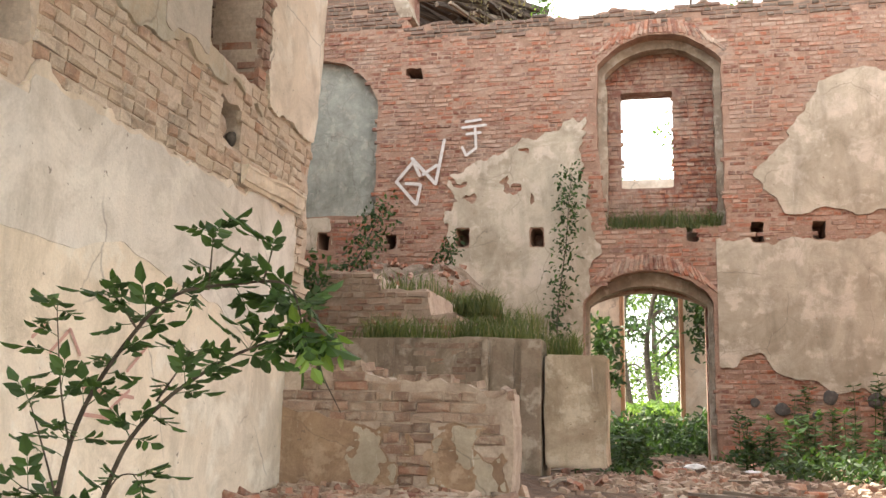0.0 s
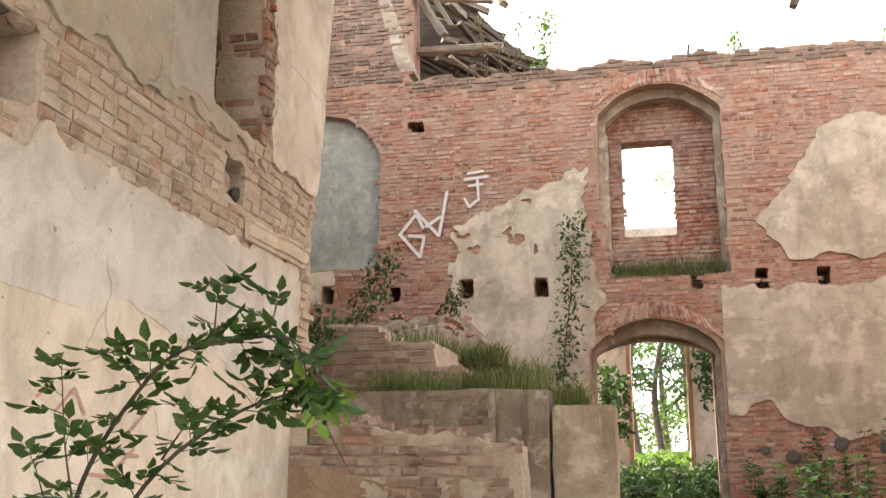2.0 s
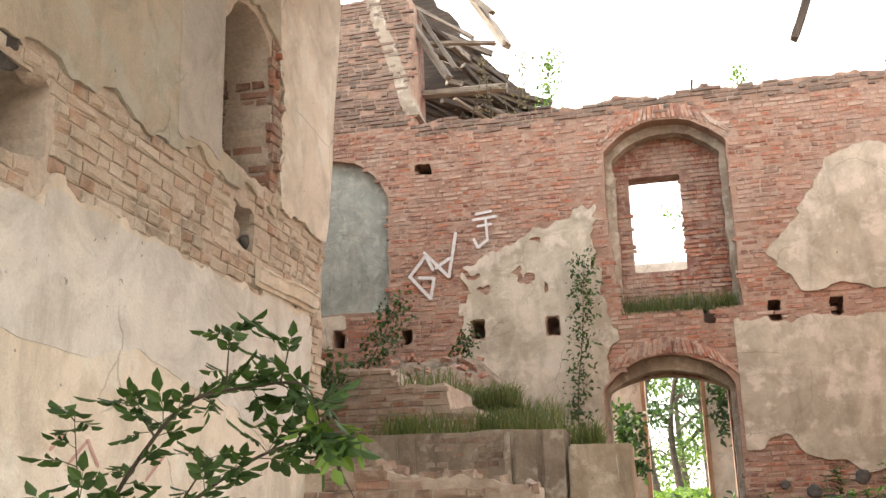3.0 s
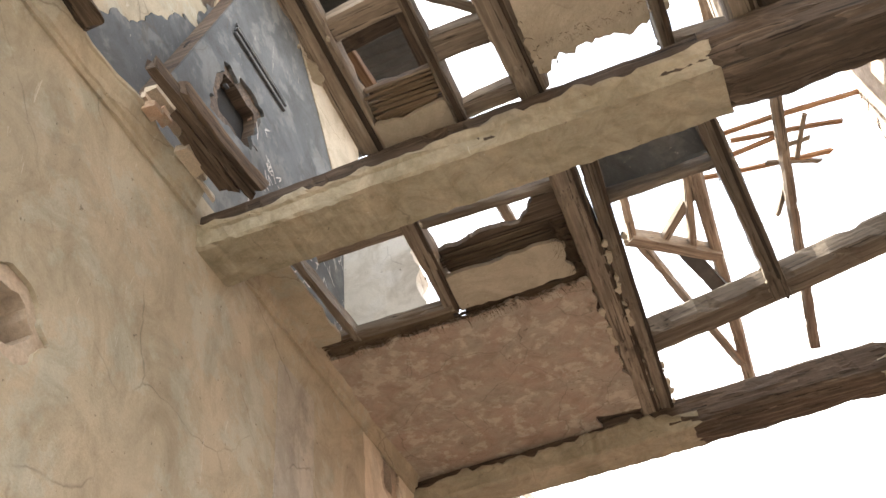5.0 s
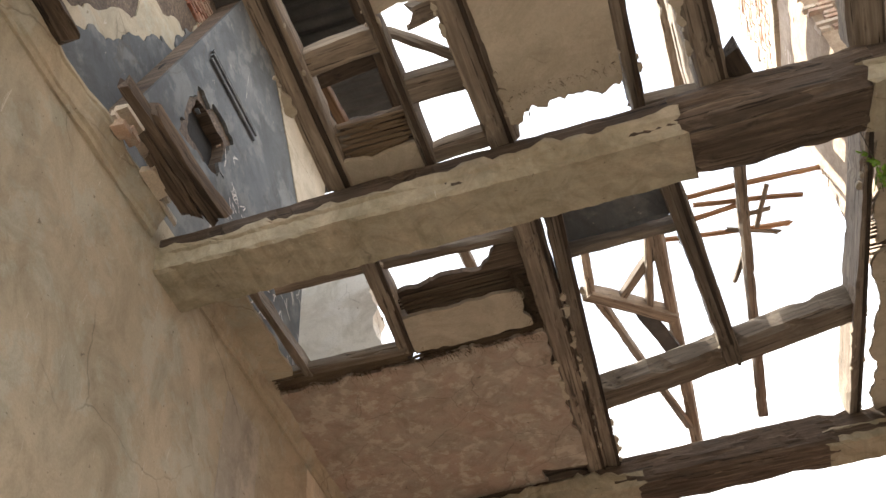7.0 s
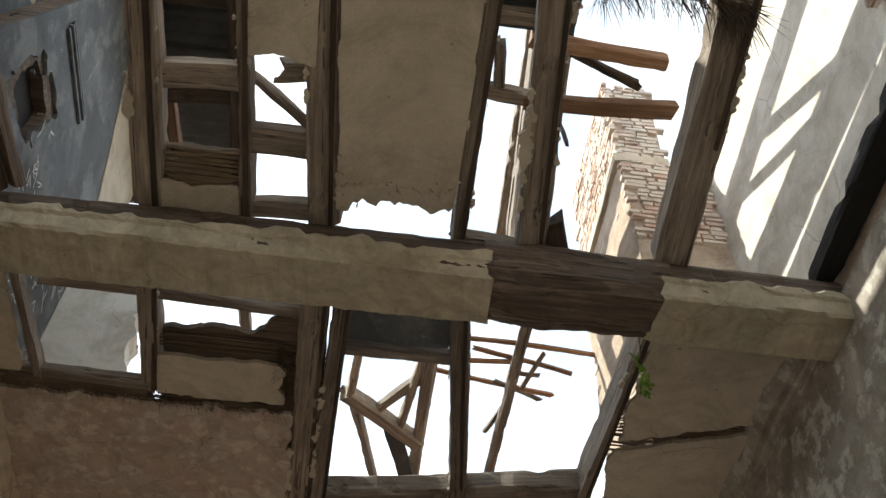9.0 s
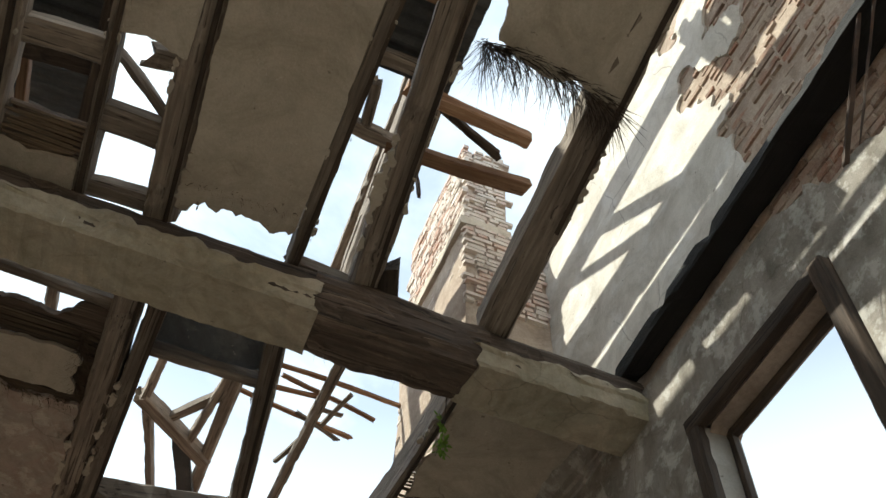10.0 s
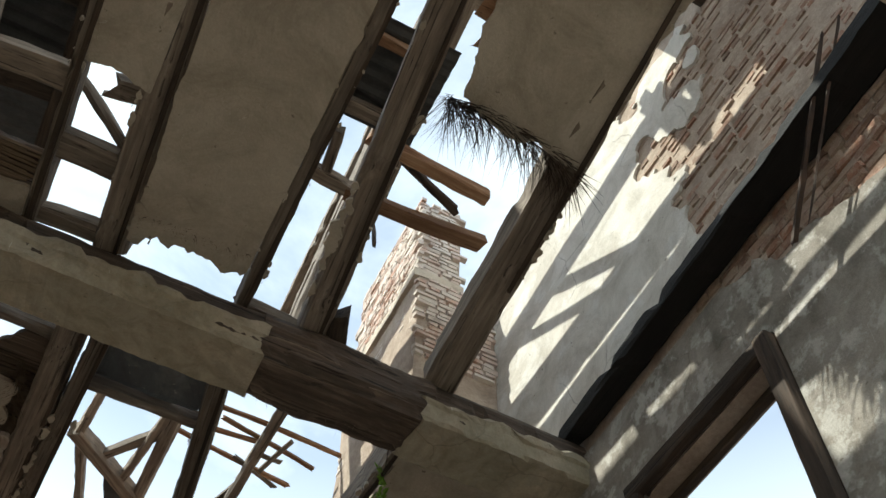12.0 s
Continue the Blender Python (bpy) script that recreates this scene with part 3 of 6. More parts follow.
# ---------------- wall and ceiling behind the camera ----------------
put("wall_behind", slab_mesh("wall_behind", lambda u, v: u * 0 + 1, -3.3, 3.6, -0.3, 5.0, 1.0, 0.4, on_y(-6.0, 1)), M_PLASTER_UP, None, "plain plastered wall behind", "wall", kind="structure")

# ---------------- far wall ----------------
FY = 16.0


def far_top(u):
    return np.where(u < -4.4 + 0.1 * fbm(u, u * 0, 3, 50), 10.9, 8.32 + 0.0 * u) + 0.10 * fbm(u, u * 0, 1.6, 51) + 0.04 * fbm(u, u * 0, 7, 52)


def far_holes(u, v):
    n = 0.03 * fbm(u, v, 6, 53)
    hs = [rect(u, v, c - 0.1, c + 0.1, 4.36, 4.66) + n for c in (0.49, 1.48, 2.40, -3.25, -2.0, -4.5, -5.7)]
    hs.append(rect(u, v, -4.3, -4.0, 7.35, 7.55) + n)
    return np.maximum.reduce(hs)


def far_open(u, v):
    door = arched(u, v, -1.22, 0.79, -1, 3.42, 0.50)
    niche = arched(u, v, -1.0 + 0.10 * np.clip((6 - v), 0, 1.3), 1.01, 4.62, 7.4, 0.5)
    blind = arched(u, v, -7.0, -4.8, 4.95, 6.3, 1.5)
    return np.maximum.reduce([door, niche, blind]) + 0.02 * fbm(u, v, 5, 54)


def far_core(u, v):
    return np.minimum.reduce([far_top(u) - v, -far_open(u, v), -far_holes(u, v)])


wall_far = put("wall_far", slab_mesh("wall_far", far_core, -8.5, 7.0, 0.2, 11.2, 0.06, 0.55, on_y(FY + 0.02, -1)), M_MORTAR_RED, None,
               "tall roofless brick wall with plaster remnants", "wall", kind="structure")


def far_back(u, v):
    win = rect(u, v, -0.64, 0.23, 5.40, 7.08)
    door = arched(u, v, -1.25, 0.68, -1, 3.42, 0.24)
    return np.minimum(far_top(u) - 0.05 - v, -np.maximum(win, door))


put("wall_back_layer", slab_mesh("far_back", far_back, -8.5, 7.0, 0.2, 11.2, 0.06, 0.38, on_y(FY + 0.58, -1)), M_BRICK, wall_far)


def far_plaster(u, v):
    n, n2 = fbm(u, v, 0.9, 55), fbm(u, v, 4.0, 56)
    low = np.minimum(4.38 + 0.10 * n2 - v, np.minimum(u - 0.85, v - (2.2 + 0.6 * n)))
    mid = np.minimum(rect(u, v, -3.6, -1.15, 2.6, 6.5), 6.5 - 0.35 * (u + 1.2) * -1 - v) + 0.25 * n + 0.10 * n2
    right = np.minimum(rect(u, v, 1.5, 9, 4.75, 7.0), (u - 1.5) * 1.0 - abs(v - 5.4) * 0.6) + 0.15 * n + 0.08 * n2
    left = rect(u, v, -9, -5.6, 4.4, 4.95) + 0.1 * n
    chips = 0.54 + 0.5 * fbm(u, v, 1.7, 57) + 0.3 * fbm(u, v, 6.0, 58)
    return np.minimum.reduce([np.maximum.reduce([low, mid, right, left]), chips * 0.4, -far_open(u, v) - 0.03, -far_holes(u, v) - 0.02, far_top(u) - 0.3 - v])


put("plaster", slab_mesh("far_plaster", far_plaster, -8.5, 7.0, 0.5, 8.2, 0.05, 0.03, on_y(FY - 0.012, -1), False), M_PLASTER_FAR, wall_far, "stained cream plaster remnants")
put("arch_lining", slab_mesh("arch_lining", lambda u, v: np.minimum(arched(u, v, -1.27, 0.84, -1, 3.42, 0.53), -arched(u, v, -1.17, 0.70, -2, 3.36, 0.34) + 0.015 * fbm(u, v, 4, 155)), -1.3, 0.9, 0.3, 4.1, 0.04, 0.3, on_y(FY + 0.24, -1)), M_GRIMY, wall_far, "grey rendered lining of the arch")
put("niche_lining", slab_mesh("niche_lining", lambda u, v: np.minimum(arched(u, v, -1.04, 1.05, 4.6, 7.4, 0.53), -arched(u, v, -0.86, 0.90, 4.5, 7.32, 0.42) + 0.03 * fbm(u, v, 4, 156)), -1.1, 1.1, 4.6, 8.1, 0.04, 0.25, on_y(FY + 0.30, -1)), M_GRIMY, wall_far, "grey weathered lining of the upper niche")
put("blind_niche", slab_mesh("blind_niche", lambda u, v: arched(u, v, -7.05, -4.75, 4.9, 6.3, 1.55), -7.1, -4.7, 4.85, 7.9, 0.06, 0.36, on_y(FY + 0.16, -1)), M_PLASTER_NICHE, wall_far, "blind arched niche in green-grey plaster")

# ---------------- main beams ----------------
def cased_beam(x0, x1, y0, y1, z0, z1, core_label, casing):
    beam = timber("ceiling_beam", (x0, (y0 + y1) / 2, (z0 + z1) / 2), (x1, (y0 + y1) / 2, (z0 + z1) / 2), y1 - y0 - 0.10, z1 - z0 - 0.06, core_label, "beam", M_ROT, "main ceiling beams", rough=0.014)
    inv = beam.matrix_basis.inverted()
    for k, (a, b) in enumerate(zip([c[1] for c in casing], [c[0] for c in casing[1:]])):
        ob = put("rotten_core", rotten_mesh(b - a + 0.1, y1 - y0 - 0.03, z1 - z0 - 0.0, 60 + casing[0][2]), M_ROT, beam, "rotten splintered stretch of the beam")
        ob.matrix_basis = inv @ Matrix.Translation((a - 0.05, (y0 + y1) / 2, (z0 + z1) / 2))
    for a, b, seed in casing:
        rs = np.random.RandomState(seed)
        n = max(3, int((b - a) / 0.05))
        prof = [(y0 + 0.02, z1), (y0, z1 - 0.03), (y0 + 0.008, z0 + 0.14), (y0 + 0.03, z0 + 0.125), (y0 + 0.04, z0 + 0.02), (y0 + 0.06, z0), (y1 - 0.06, z0), (y1 - 0.04, z0 + 0.02), (y1 - 0.03, z0 + 0.125), (y1 - 0.008, z0 + 0.14), (y1, z1 - 0.03), (y1 - 0.02, z1)]
        vs, fs, m = [], [], len(prof)
        for i in range(n + 1):
            x = a + (b - a) * i / n
            for q, (y, z) in enumerate(prof):
                chip = max(0.0, float(fbm(np.array(x), np.array(q * 0.6), 2.6, 130 + seed)) - 0.22) * 0.035
                y += chip * (1 if q < len(prof) / 2 else -1)
                z += chip * 0.6 * (z < z0 + 0.1)
                if z > z0 + 0.2:
                    z -= 0.13 + 0.09 * math.floor(2.5 + 2.5 * float(fbm(np.array(x), np.array(0.0), 1.3, 140 + seed))) / 2.5 + rs.uniform(-0.012, 0.012)
                e = rs.uniform(-0.06, 0.06) if i in (0, n) and a > x0 - 1 and b < x1 else 0
                vs.append((x + e, y + rs.uniform(-0.006, 0.006), z + rs.uniform(-0.006, 0.006)))
        for i in range(n):
            fs += [(m * i + k, m * i + k + 1, m * i + m + k + 1, m * i + m + k) for k in range(m - 1)]
        fs += [tuple(range(m)), tuple(m * n + k for k in range(m - 1, -1, -1))]
        me = mesh_of("casing", vs, fs)
        ob = put("casing", me, M_BEAM_PLASTER, beam, "flaking plaster casing")
        ob.matrix_basis = inv
    return beam


beam_near = cased_beam(-3.1, 3.2, 3.85, 4.35, 6.46, 6.88, "heavy oak ceiling beam, plaster casing half fallen off", [(-3.0, 0.72, 1), (1.85, 3.15, 2)])
beam_far = cased_beam(-3.1, 3.3, 7.76, 8.20, 6.60, 6.96, "heavy ceiling beam with cracked plaster casing", [(-3.0, -0.1, 3), (1.55, 3.2, 4)])

# ---------------- ceiling bays ----------------
CZ = 6.86
J = "weathered floor joist open to the sky"


def joist(x0, y0, x1, y1, w, h=0.2, z=None, mat=None, label=J):
    zz = (CZ if z is None else z) + h / 2
    ob = timber("joist", (x0, y0, zz), (x1, y1, zz), w, h, label, "joist", mat or M_WOOD, "floor joists", rough=0.012)
    # crusts of ceiling plaster and lath still clinging along both lower edges
    inv, n = ob.matrix_basis.inverted(), TIMBERS[0]
    for side in (-1, 1):
        c = lambda v: (x0 + (x1 - x0) * (v - y0) / (y1 - y0)) + side * w / 2
        me = slab_mesh("plaster_crust", lambda u, v: np.minimum(-0.026 + 0.05 * fbm(v, v * 0 + side, 2.2, 200 + n) + 0.03 * fbm(u, v, 13, 230 + n) + 0.02 * fbm(u, v, 40, 260 + n) - np.abs(u - c(v)), 1.0), min(x0, x1) - w, max(x0, x1) + w, y0 + 0.05, y1 - 0.1, 0.014, 0.025, on_z(CZ - 0.012, -1))
        crust = put("plaster_crust", me, M_CEIL, ob, kind="stuff")
        crust.matrix_basis = inv
    lath = timber("lath", (x0 + w * 0.3, y0, zz - h / 2 - 0.008), (x1 + w * 0.3, y1, zz - h / 2 - 0.008), 0.03, 0.016, "", "", M_WOOD_DARK, parent=ob, rough=0.004)
    lath.matrix_basis = inv @ lath.matrix_basis
    return ob


for a in [(-1.49, 0.6, -1.54, 3.97, 0.18), (-0.96, 0.6, -0.92, 3.98, 0.09), (-0.56, 0.6, -0.40, 3.96, 0.21, 0.24), (0.45, 0.8, 0.51, 4.02, 0.1),
          (0.70, 0.6, 1.0, 4.04, 0.2, 0.24), (1.76, 0.6, 1.97, 3.98, 0.22, 0.26), (-2.5, 0.3, -2.5, 2.0, 0.1),
          (-1.57, 4.3, -1.63, 5.7, 0.15), (-0.40, 4.3, -0.47, 7.85, 0.19, 0.22), (-0.20, 4.3, -0.33, 7.85, 0.15, 0.26),
          (0.57, 4.3, 0.88, 6.75, 0.15), (1.97, 4.3, 1.84, 7.85, 0.09, 0.3)]:
    joist(*a)


def ceiling_panel(name, field, u0, u1, v0, v1, mat, label, z=CZ, thick=0.035, cell=0.03):
    return put(name, slab_mesh(name, field, u0, u1, v0, v1, cell, thick, on_z(z, -1)), mat, None, label, "ceiling", kind="structure")


ceiling_panel("ceiling_1", lambda u, v: np.minimum(rect(u, v, -0.46 + 0.048 * (v - 0.6) + 0.02 * fbm(v, u * 0, 5, 163) * (v > 2.6), 0.44, 0, 9), 3.72 - 0.10 * fbm(u, v, 3, 61) - 0.10 * fbm(u, v, 14, 62) - v), -0.48, 0.5, 0.4, 4.0, M_CEIL, "pale ceiling plaster strip with a broken ragged end")
ceiling_panel("ceiling_2", lambda u, v: np.minimum(rect(u, v, -0.92, -0.5, 0, 9), 2.78 - 0.12 * fbm(u, v, 4, 63) - v), -0.9, -0.48, 0.4, 3.2, M_CEIL, "short strip of ceiling plaster between joists")
ceiling_panel("ceiling_3", lambda u, v: np.minimum(rect(u, v, 1.0 + 0.3 * np.clip(v - 1.65, 0, 1) + 0.06 * fbm(v, u * 0, 4, 64), 1.92 + 0.03 * fbm(v, u * 0, 8, 65), 0, 9), 2.0 + 0.06 * np.clip((u - 1.2) * 3, -1, 1) - 0.08 * fbm(u, v, 5, 66) - v), 0.7, 2.0, 0.3, 2.3, M_CEIL, "cracked ceiling plaster over straw")
ceiling_panel("ceiling_4", lambda u, v: np.maximum(rect(u, v, -2.86, -0.54 + 0.05 * fbm(v, u * 0, 5, 67), 5.78 + 0.05 * fbm(u, v, 6, 68), 7.62 + 0.08 * fbm(u, v, 5, 58)), rect(u, v, -2.86, -0.9 + 0.12 * fbm(v, u * 0, 4, 59), 6.0, 7.95)), -2.86, -0.4, 5.5, 8.0, M_CEIL_RED, "reddish peeling ceiling plaster panel")
ceiling_panel("ceiling_5", lambda u, v: rect(u, v, -1.56, -0.62 + 0.05 * fbm(v, u * 0, 8, 69), 5.28 + 0.03 * fbm(u, v, 5, 70), 5.69 + 0.03 * fbm(u, v, 9, 71)), -1.6, -0.5, 5.1, 5.85, M_CEIL, "cream ceiling plaster patch on straw lathing")
ceiling_panel("ceiling_6", lambda u, v: rect(u, v, 2.02 + 0.05 * fbm(v, u * 0, 5, 72), 3.0, 4.2, 5.70 - 0.36 * (u - 2.1) + 0.03 * fbm(u, v, 8, 73)), 1.9, 3.05, 4.2, 5.9, M_CEIL, "drab ceiling plaster panel beside the wall")
ceiling_panel("ceiling_7", lambda u, v: rect(u, v, 2.02 + 0.05 * fbm(v, u * 0, 5, 74), 3.0, 5.80 - 0.36 * (u - 2.1) + 0.03 * fbm(u, v, 8, 75), 7.95), 1.9, 3.05, 5.3, 8.0, M_CEIL, "drab ceiling plaster panel with a torn edge")
# out-of-view strip, added to block light from above the room
ceiling_panel("ceiling_8", lambda u, v: u * 0 + 1, -2.86, 3.1, -0.4, 0.42, M_CEIL, "unseen plain ceiling strip added to keep the room dark", cell=0.2)


# ---------------- upper storey: left wall, breast, cross wall ----------------
def attic_back(u, v):
    return np.minimum.reduce([11.2 + 0.2 * fbm(u, u * 0, 2, 81) - v, u - 1.0, 4.9 - u])


wall_attic_back = put("wall_attic_back", slab_mesh("wall_attic_back", attic_back, 0.8, 4.9, 6.95, 11.6, 0.08, 0.3, on_x(-3.23, 1)), M_ROT, None, "upper-storey wall with blue-grey paint peeling to brick", "wall", kind="structure")
put("plaster", slab_mesh("attic_cream", lambda u, v: np.minimum(attic_back(u, v), 8.75 + 1.3 * (u - 2.9) + 0.35 * fbm(u, v, 2.5, 82) - v), 0.8, 4.9, 6.95, 11.4, 0.05, 0.02, on_x(-3.215, 1), False), M_PLASTER_UP, wall_attic_back)
put("paint_coat", slab_mesh("attic_blue", lambda u, v: np.minimum.reduce([8.25 + 1.45 * (u - 2.9) + 0.22 * fbm(u, v, 2.2, 83) + 0.08 * fbm(u, v, 9, 84) - v, v - 7.12 + 0.15 * fbm(u, v, 4, 85), u - 2.2]), 2.0, 4.9, 6.95, 11.0, 0.04, 0.012, on_x(-3.20, 1), False), M_PLASTER_BLUE, wall_attic_back, "blue-grey distemper")


def breast_hole(u, v):
    return rect(u, v, 4.02, 4.76, 8.28, 9.10) * 0.8 + 0.13 * fbm(u, v, 3.5, 86) + 0.04 * fbm(u, v, 14, 93)


def breast(u, v):
    lean = (u - 3.42) * 3.18 - (v - 7.9)
    lean = np.where(v < 7.9, u - 3.42, lean * 0.3)
    return np.minimum.reduce([lean, 6.98 - u, 11.9 + 0.2 * fbm(u, u * 0, 2, 87) - v, -breast_hole(u, v)])


chimney_breast = put("wall_chimney_breast", slab_mesh("wall_chimney_breast", breast, 3.2, 7.0, 6.95, 12.2, 0.04, 0.035, on_x(-2.95, 1)), M_PLASTER_BLUE, None, "blue-grey chimney breast with a broken flue hole", "wall", kind="structure")
put("brick_body", slab_mesh("brick_body", lambda u, v: np.minimum(np.minimum.reduce([np.where(v < 7.9, u - 3.42, ((u - 3.42) * 3.18 - (v - 7.9)) * 0.3), 6.98 - u, 11.85 - v]), -rect(u, v, 4.12, 4.66, 8.42, 9.0) + 0.05 * fbm(u, v, 6, 94)), 3.2, 7.0, 6.95, 12.2, 0.05, 0.22, on_x(-2.987, 1)), M_ROT, chimney_breast)
# shallow back, black for soot and for the shade of a deeper flue
put("flue_back", slab_mesh("flue_back", lambda u, v: oval(u, v, 4.4, 8.68, 0.7, 0.8), 3.6, 5.2, 7.8, 9.6, 0.1, 0.02, on_x(-3.10, 1)), M_SOOT_SHADE, chimney_breast, "sooty flue, the shade of its depth put into the colour")


def upper_cream(u, v):
    return np.minimum.reduce([v - (11.23 - (u - 5.41) * 1.6) - 0.03 * fbm(u, v, 6, 88), 6.96 - u, 11.8 - v])


put("paint_coat", slab_mesh("breast_cream", upper_cream, 4.2, 7.0, 8.8, 12.0, 0.05, 0.01, on_x(-2.938, 1), False), M_CEIL, chimney_breast, "cream paint above the grey dado")
rs = np.random.RandomState(9)
for k, z in enumerate((9.60, 9.67, 9.74)):
    timber("moulding", (-2.93, 4.15, z), (-2.93, 5.12, z), 0.03 + 0.02 * (k == 1), 0.035, "", "", M_PLASTER_BLUE, parent=chimney_breast, rough=0.002, ragged=0.01, bow=0.001)
# brick rim of the broken flue
ring = []
for k in range(26):
    a = k / 26 * 2 * math.pi + rs.uniform(-0.1, 0.1)
    ring.append((4.40 + 0.42 * math.cos(a), 8.68 + 0.53 * math.sin(a), 0.06, 0.033))
single_bricks(np.array(ring[::3]), -0.07, chimney_breast, on_x(-2.95, 1), -90, rs, M_BRICK_ONE)
# chalk scribbles on the grey paint
chalk_v, chalk_f = [], []
for k in range(70):
    y0, z0 = rs.uniform(4.6, 6.6), rs.uniform(7.3, 8.9)
    for s in range(rs.randint(2, 5)):
        y1, z1 = y0 + rs.uniform(-0.10, 0.10), z0 + rs.uniform(-0.12, 0.12)
        n = Vector((0, -(z1 - z0), y1 - y0)).normalized() * 0.006
        b = len(chalk_v)
        cx = -2.946 + 0.0002 * k
        chalk_v += [(cx, y0 + n.y, z0 + n.z), (cx, y0 - n.y, z0 - n.z), (cx, y1 - n.y, z1 - n.z), (cx, y1 + n.y, z1 + n.z)]
        chalk_f.append((b, b + 1, b + 2, b + 3))
        y0, z0 = y1, z1
put("chalk_scribble", mesh_of("chalk_scribble", chalk_v, chalk_f), M_PAINT_WHITE, chimney_breast, "white chalk scribbles")

put("wall_cross", slab_mesh("wall_cross", lambda u, v: np.minimum(-2.12 + 0.05 * fbm(v, u * 0, 7, 89) - 0.14 * (v - 7.8) - u, 9.6 + 0.15 * fbm(u, u * 0, 3, 90) - v), -3.0, -1.8, 6.95, 9.9, 0.05, 0.25, on_y(6.5, -1)), M_PLASTER_WHITE, None, "sunlit broken stub of a plastered cross wall", "wall", kind="structure")

# ---------------- rooms closed around, by added walls that also shade the hall ---
wall_far_left = put("wall_far_left", slab_mesh("wall_far_left", lambda u, v: 9.2 + 0.2 * fbm(u, u * 0, 2, 91) - v, 7.4, 16.4, 0.0, 10.0, 0.2, 0.5, on_x(-6.6, 1)), M_BRICK, None, "tall brick side wall added to close and shade the hall", "wall", kind="structure")
wall_return = put("wall_return", slab_mesh("wall_return", lambda u, v: 9.0 - v, -7.0, -3.3, 0.0, 9.4, 0.3, 0.4, on_y(7.3, 1)), M_BRICK_PALE, None, "brick wall of the roofless hall", "wall", kind="structure")
wall_far_right = put("wall_far_right", slab_mesh("wall_far_right", lambda u, v: 8.4 + 0.2 * fbm(u, u * 0, 2, 92) - v, 8.0, 16.4, 0.0, 9.5, 0.2, 0.5, on_x(5.2, -1)), M_BRICK, None, "brick side wall of the roofless hall", "wall", kind="structure")
put("wall_return_right", slab_mesh("wall_return_right", lambda u, v: 7.0 - v, 3.2, 5.6, 0.0, 7.4, 0.3, 0.4, on_y(8.0, 1)), M_BRICK_PALE, None, "brick return wall beside the hall", "wall", kind="structure")


# ---------------- cornices and ledges ----------------
def cornice(name, x, sign, y0, y1, z, label, mat, seed, parent, deep=0.13, high=0.22):
    """A run of cove moulding along y, worn along its edges."""
    rs = np.random.RandomState(seed)
    prof = [(0.0, -high), (0.03, -high), (0.035, -high * 0.8), (0.06, -high * 0.75), (0.07, -high * 0.5), (deep * 0.8, -high * 0.25), (deep * 0.85, -high * 0.15), (deep, -high * 0.1), (deep, 0.0), (0.0, 0.0)]
    n, m, vs, fs = int((y1 - y0) / 0.08), len(prof), [], []
    for i in range(n + 1):
        y = y0 + (y1 - y0) * i / n
        bite = 0.75 + 0.35 * float(fbm(np.array(y), np.array(0.0), 3, seed))
        for a, b in prof:
            vs.append((x + sign * a * min(1, bite) + rs.uniform(-0.004, 0.004), y, z + b + rs.uniform(-0.004, 0.004)))
    for i in range(n):
        fs += [(m * i + k, m * i + (k + 1) % m, m * i + m + (k + 1) % m, m * i + m + k) for k in range(m)]
    fs += [tuple(range(m)), tuple(m * n + k for k in range(m - 1, -1, -1))]
    return put(name, mesh_of(name, vs, fs), mat, parent, label)


cornice("cornice", LX, 1, 4.34, 7.75, 6.93, "worn plaster cove cornice", M_PLASTER_UP, 1, wall_left)
cornice("cornice", LX, 1, 0.3, 3.78, 6.93, "worn plaster cove cornice", M_PLASTER_UP, 2, wall_left)
cornice("cornice", LX, 1, 6.25, 7.35, 3.30, "remnant of a plaster string course", M_PLASTER_WARM, 3, wall_left, 0.09, 0.14)
cornice("cornice", RX, -1, 4.34, 7.75, 6.93, "worn plaster cove cornice", M_PLASTER_GREY, 4, wall_right, 0.2, 0.3)
# near-black colour stands in for the shadow band along the ledge
timber("wall_plate", (2.98, 0.2, 6.98), (3.04, 4.0, 6.93), 0.30, 0.17, "dark wall plate along the wall top, ledge shadow put into its colour", "timber", M_SOOT_SHADE, rough=0.014, bow=0.004, taper=0.5)
timber("wall_plate", (-2.68, 0.4, 6.98), (-2.70, 2.4, 6.98), 0.14, 0.12, "old wall plate along the wall top", "timber", M_WOOD_DARK, rough=0.02)

# ---------------- window in the right wall ----------------
window = new("window_1")
tagged(window, "empty deep window opening with a dark frame", "window", kind="structure")
y0, y1, z0, z1 = 2.2, 3.40, 4.2, 5.94
for p, q in (((RX - 0.02, y0 - 0.1, z1 + 0.05), (RX - 0.02, y1 + 0.1, z1 + 0.05)), ((RX - 0.02, y0 - 0.05, z0), (RX - 0.02, y0 - 0.05, z1 + 0.1)), ((RX - 0.02, y1 + 0.05, z0), (RX - 0.02, y1 + 0.05, z1 + 0.1))):
    timber("window_casing", p, q, 0.08, 0.11, "", "", M_WOOD_DARK, parent=window, rough=0.006, ragged=0.0, bow=0.003)
for p, q in (((RX + 0.17, y0, z1 - 0.03), (RX + 0.17, y1, z1 - 0.03)), ((RX + 0.17, y0 + 0.03, z0), (RX + 0.17, y0 + 0.03, z1)), ((RX + 0.17, y1 - 0.03, z0), (RX + 0.17, y1 - 0.03, z1))):
    timber("window_frame", p, q, 0.05, 0.06, "", "", M_WOOD_DARK, parent=window, rough=0.004, ragged=0.0, bow=0.002)
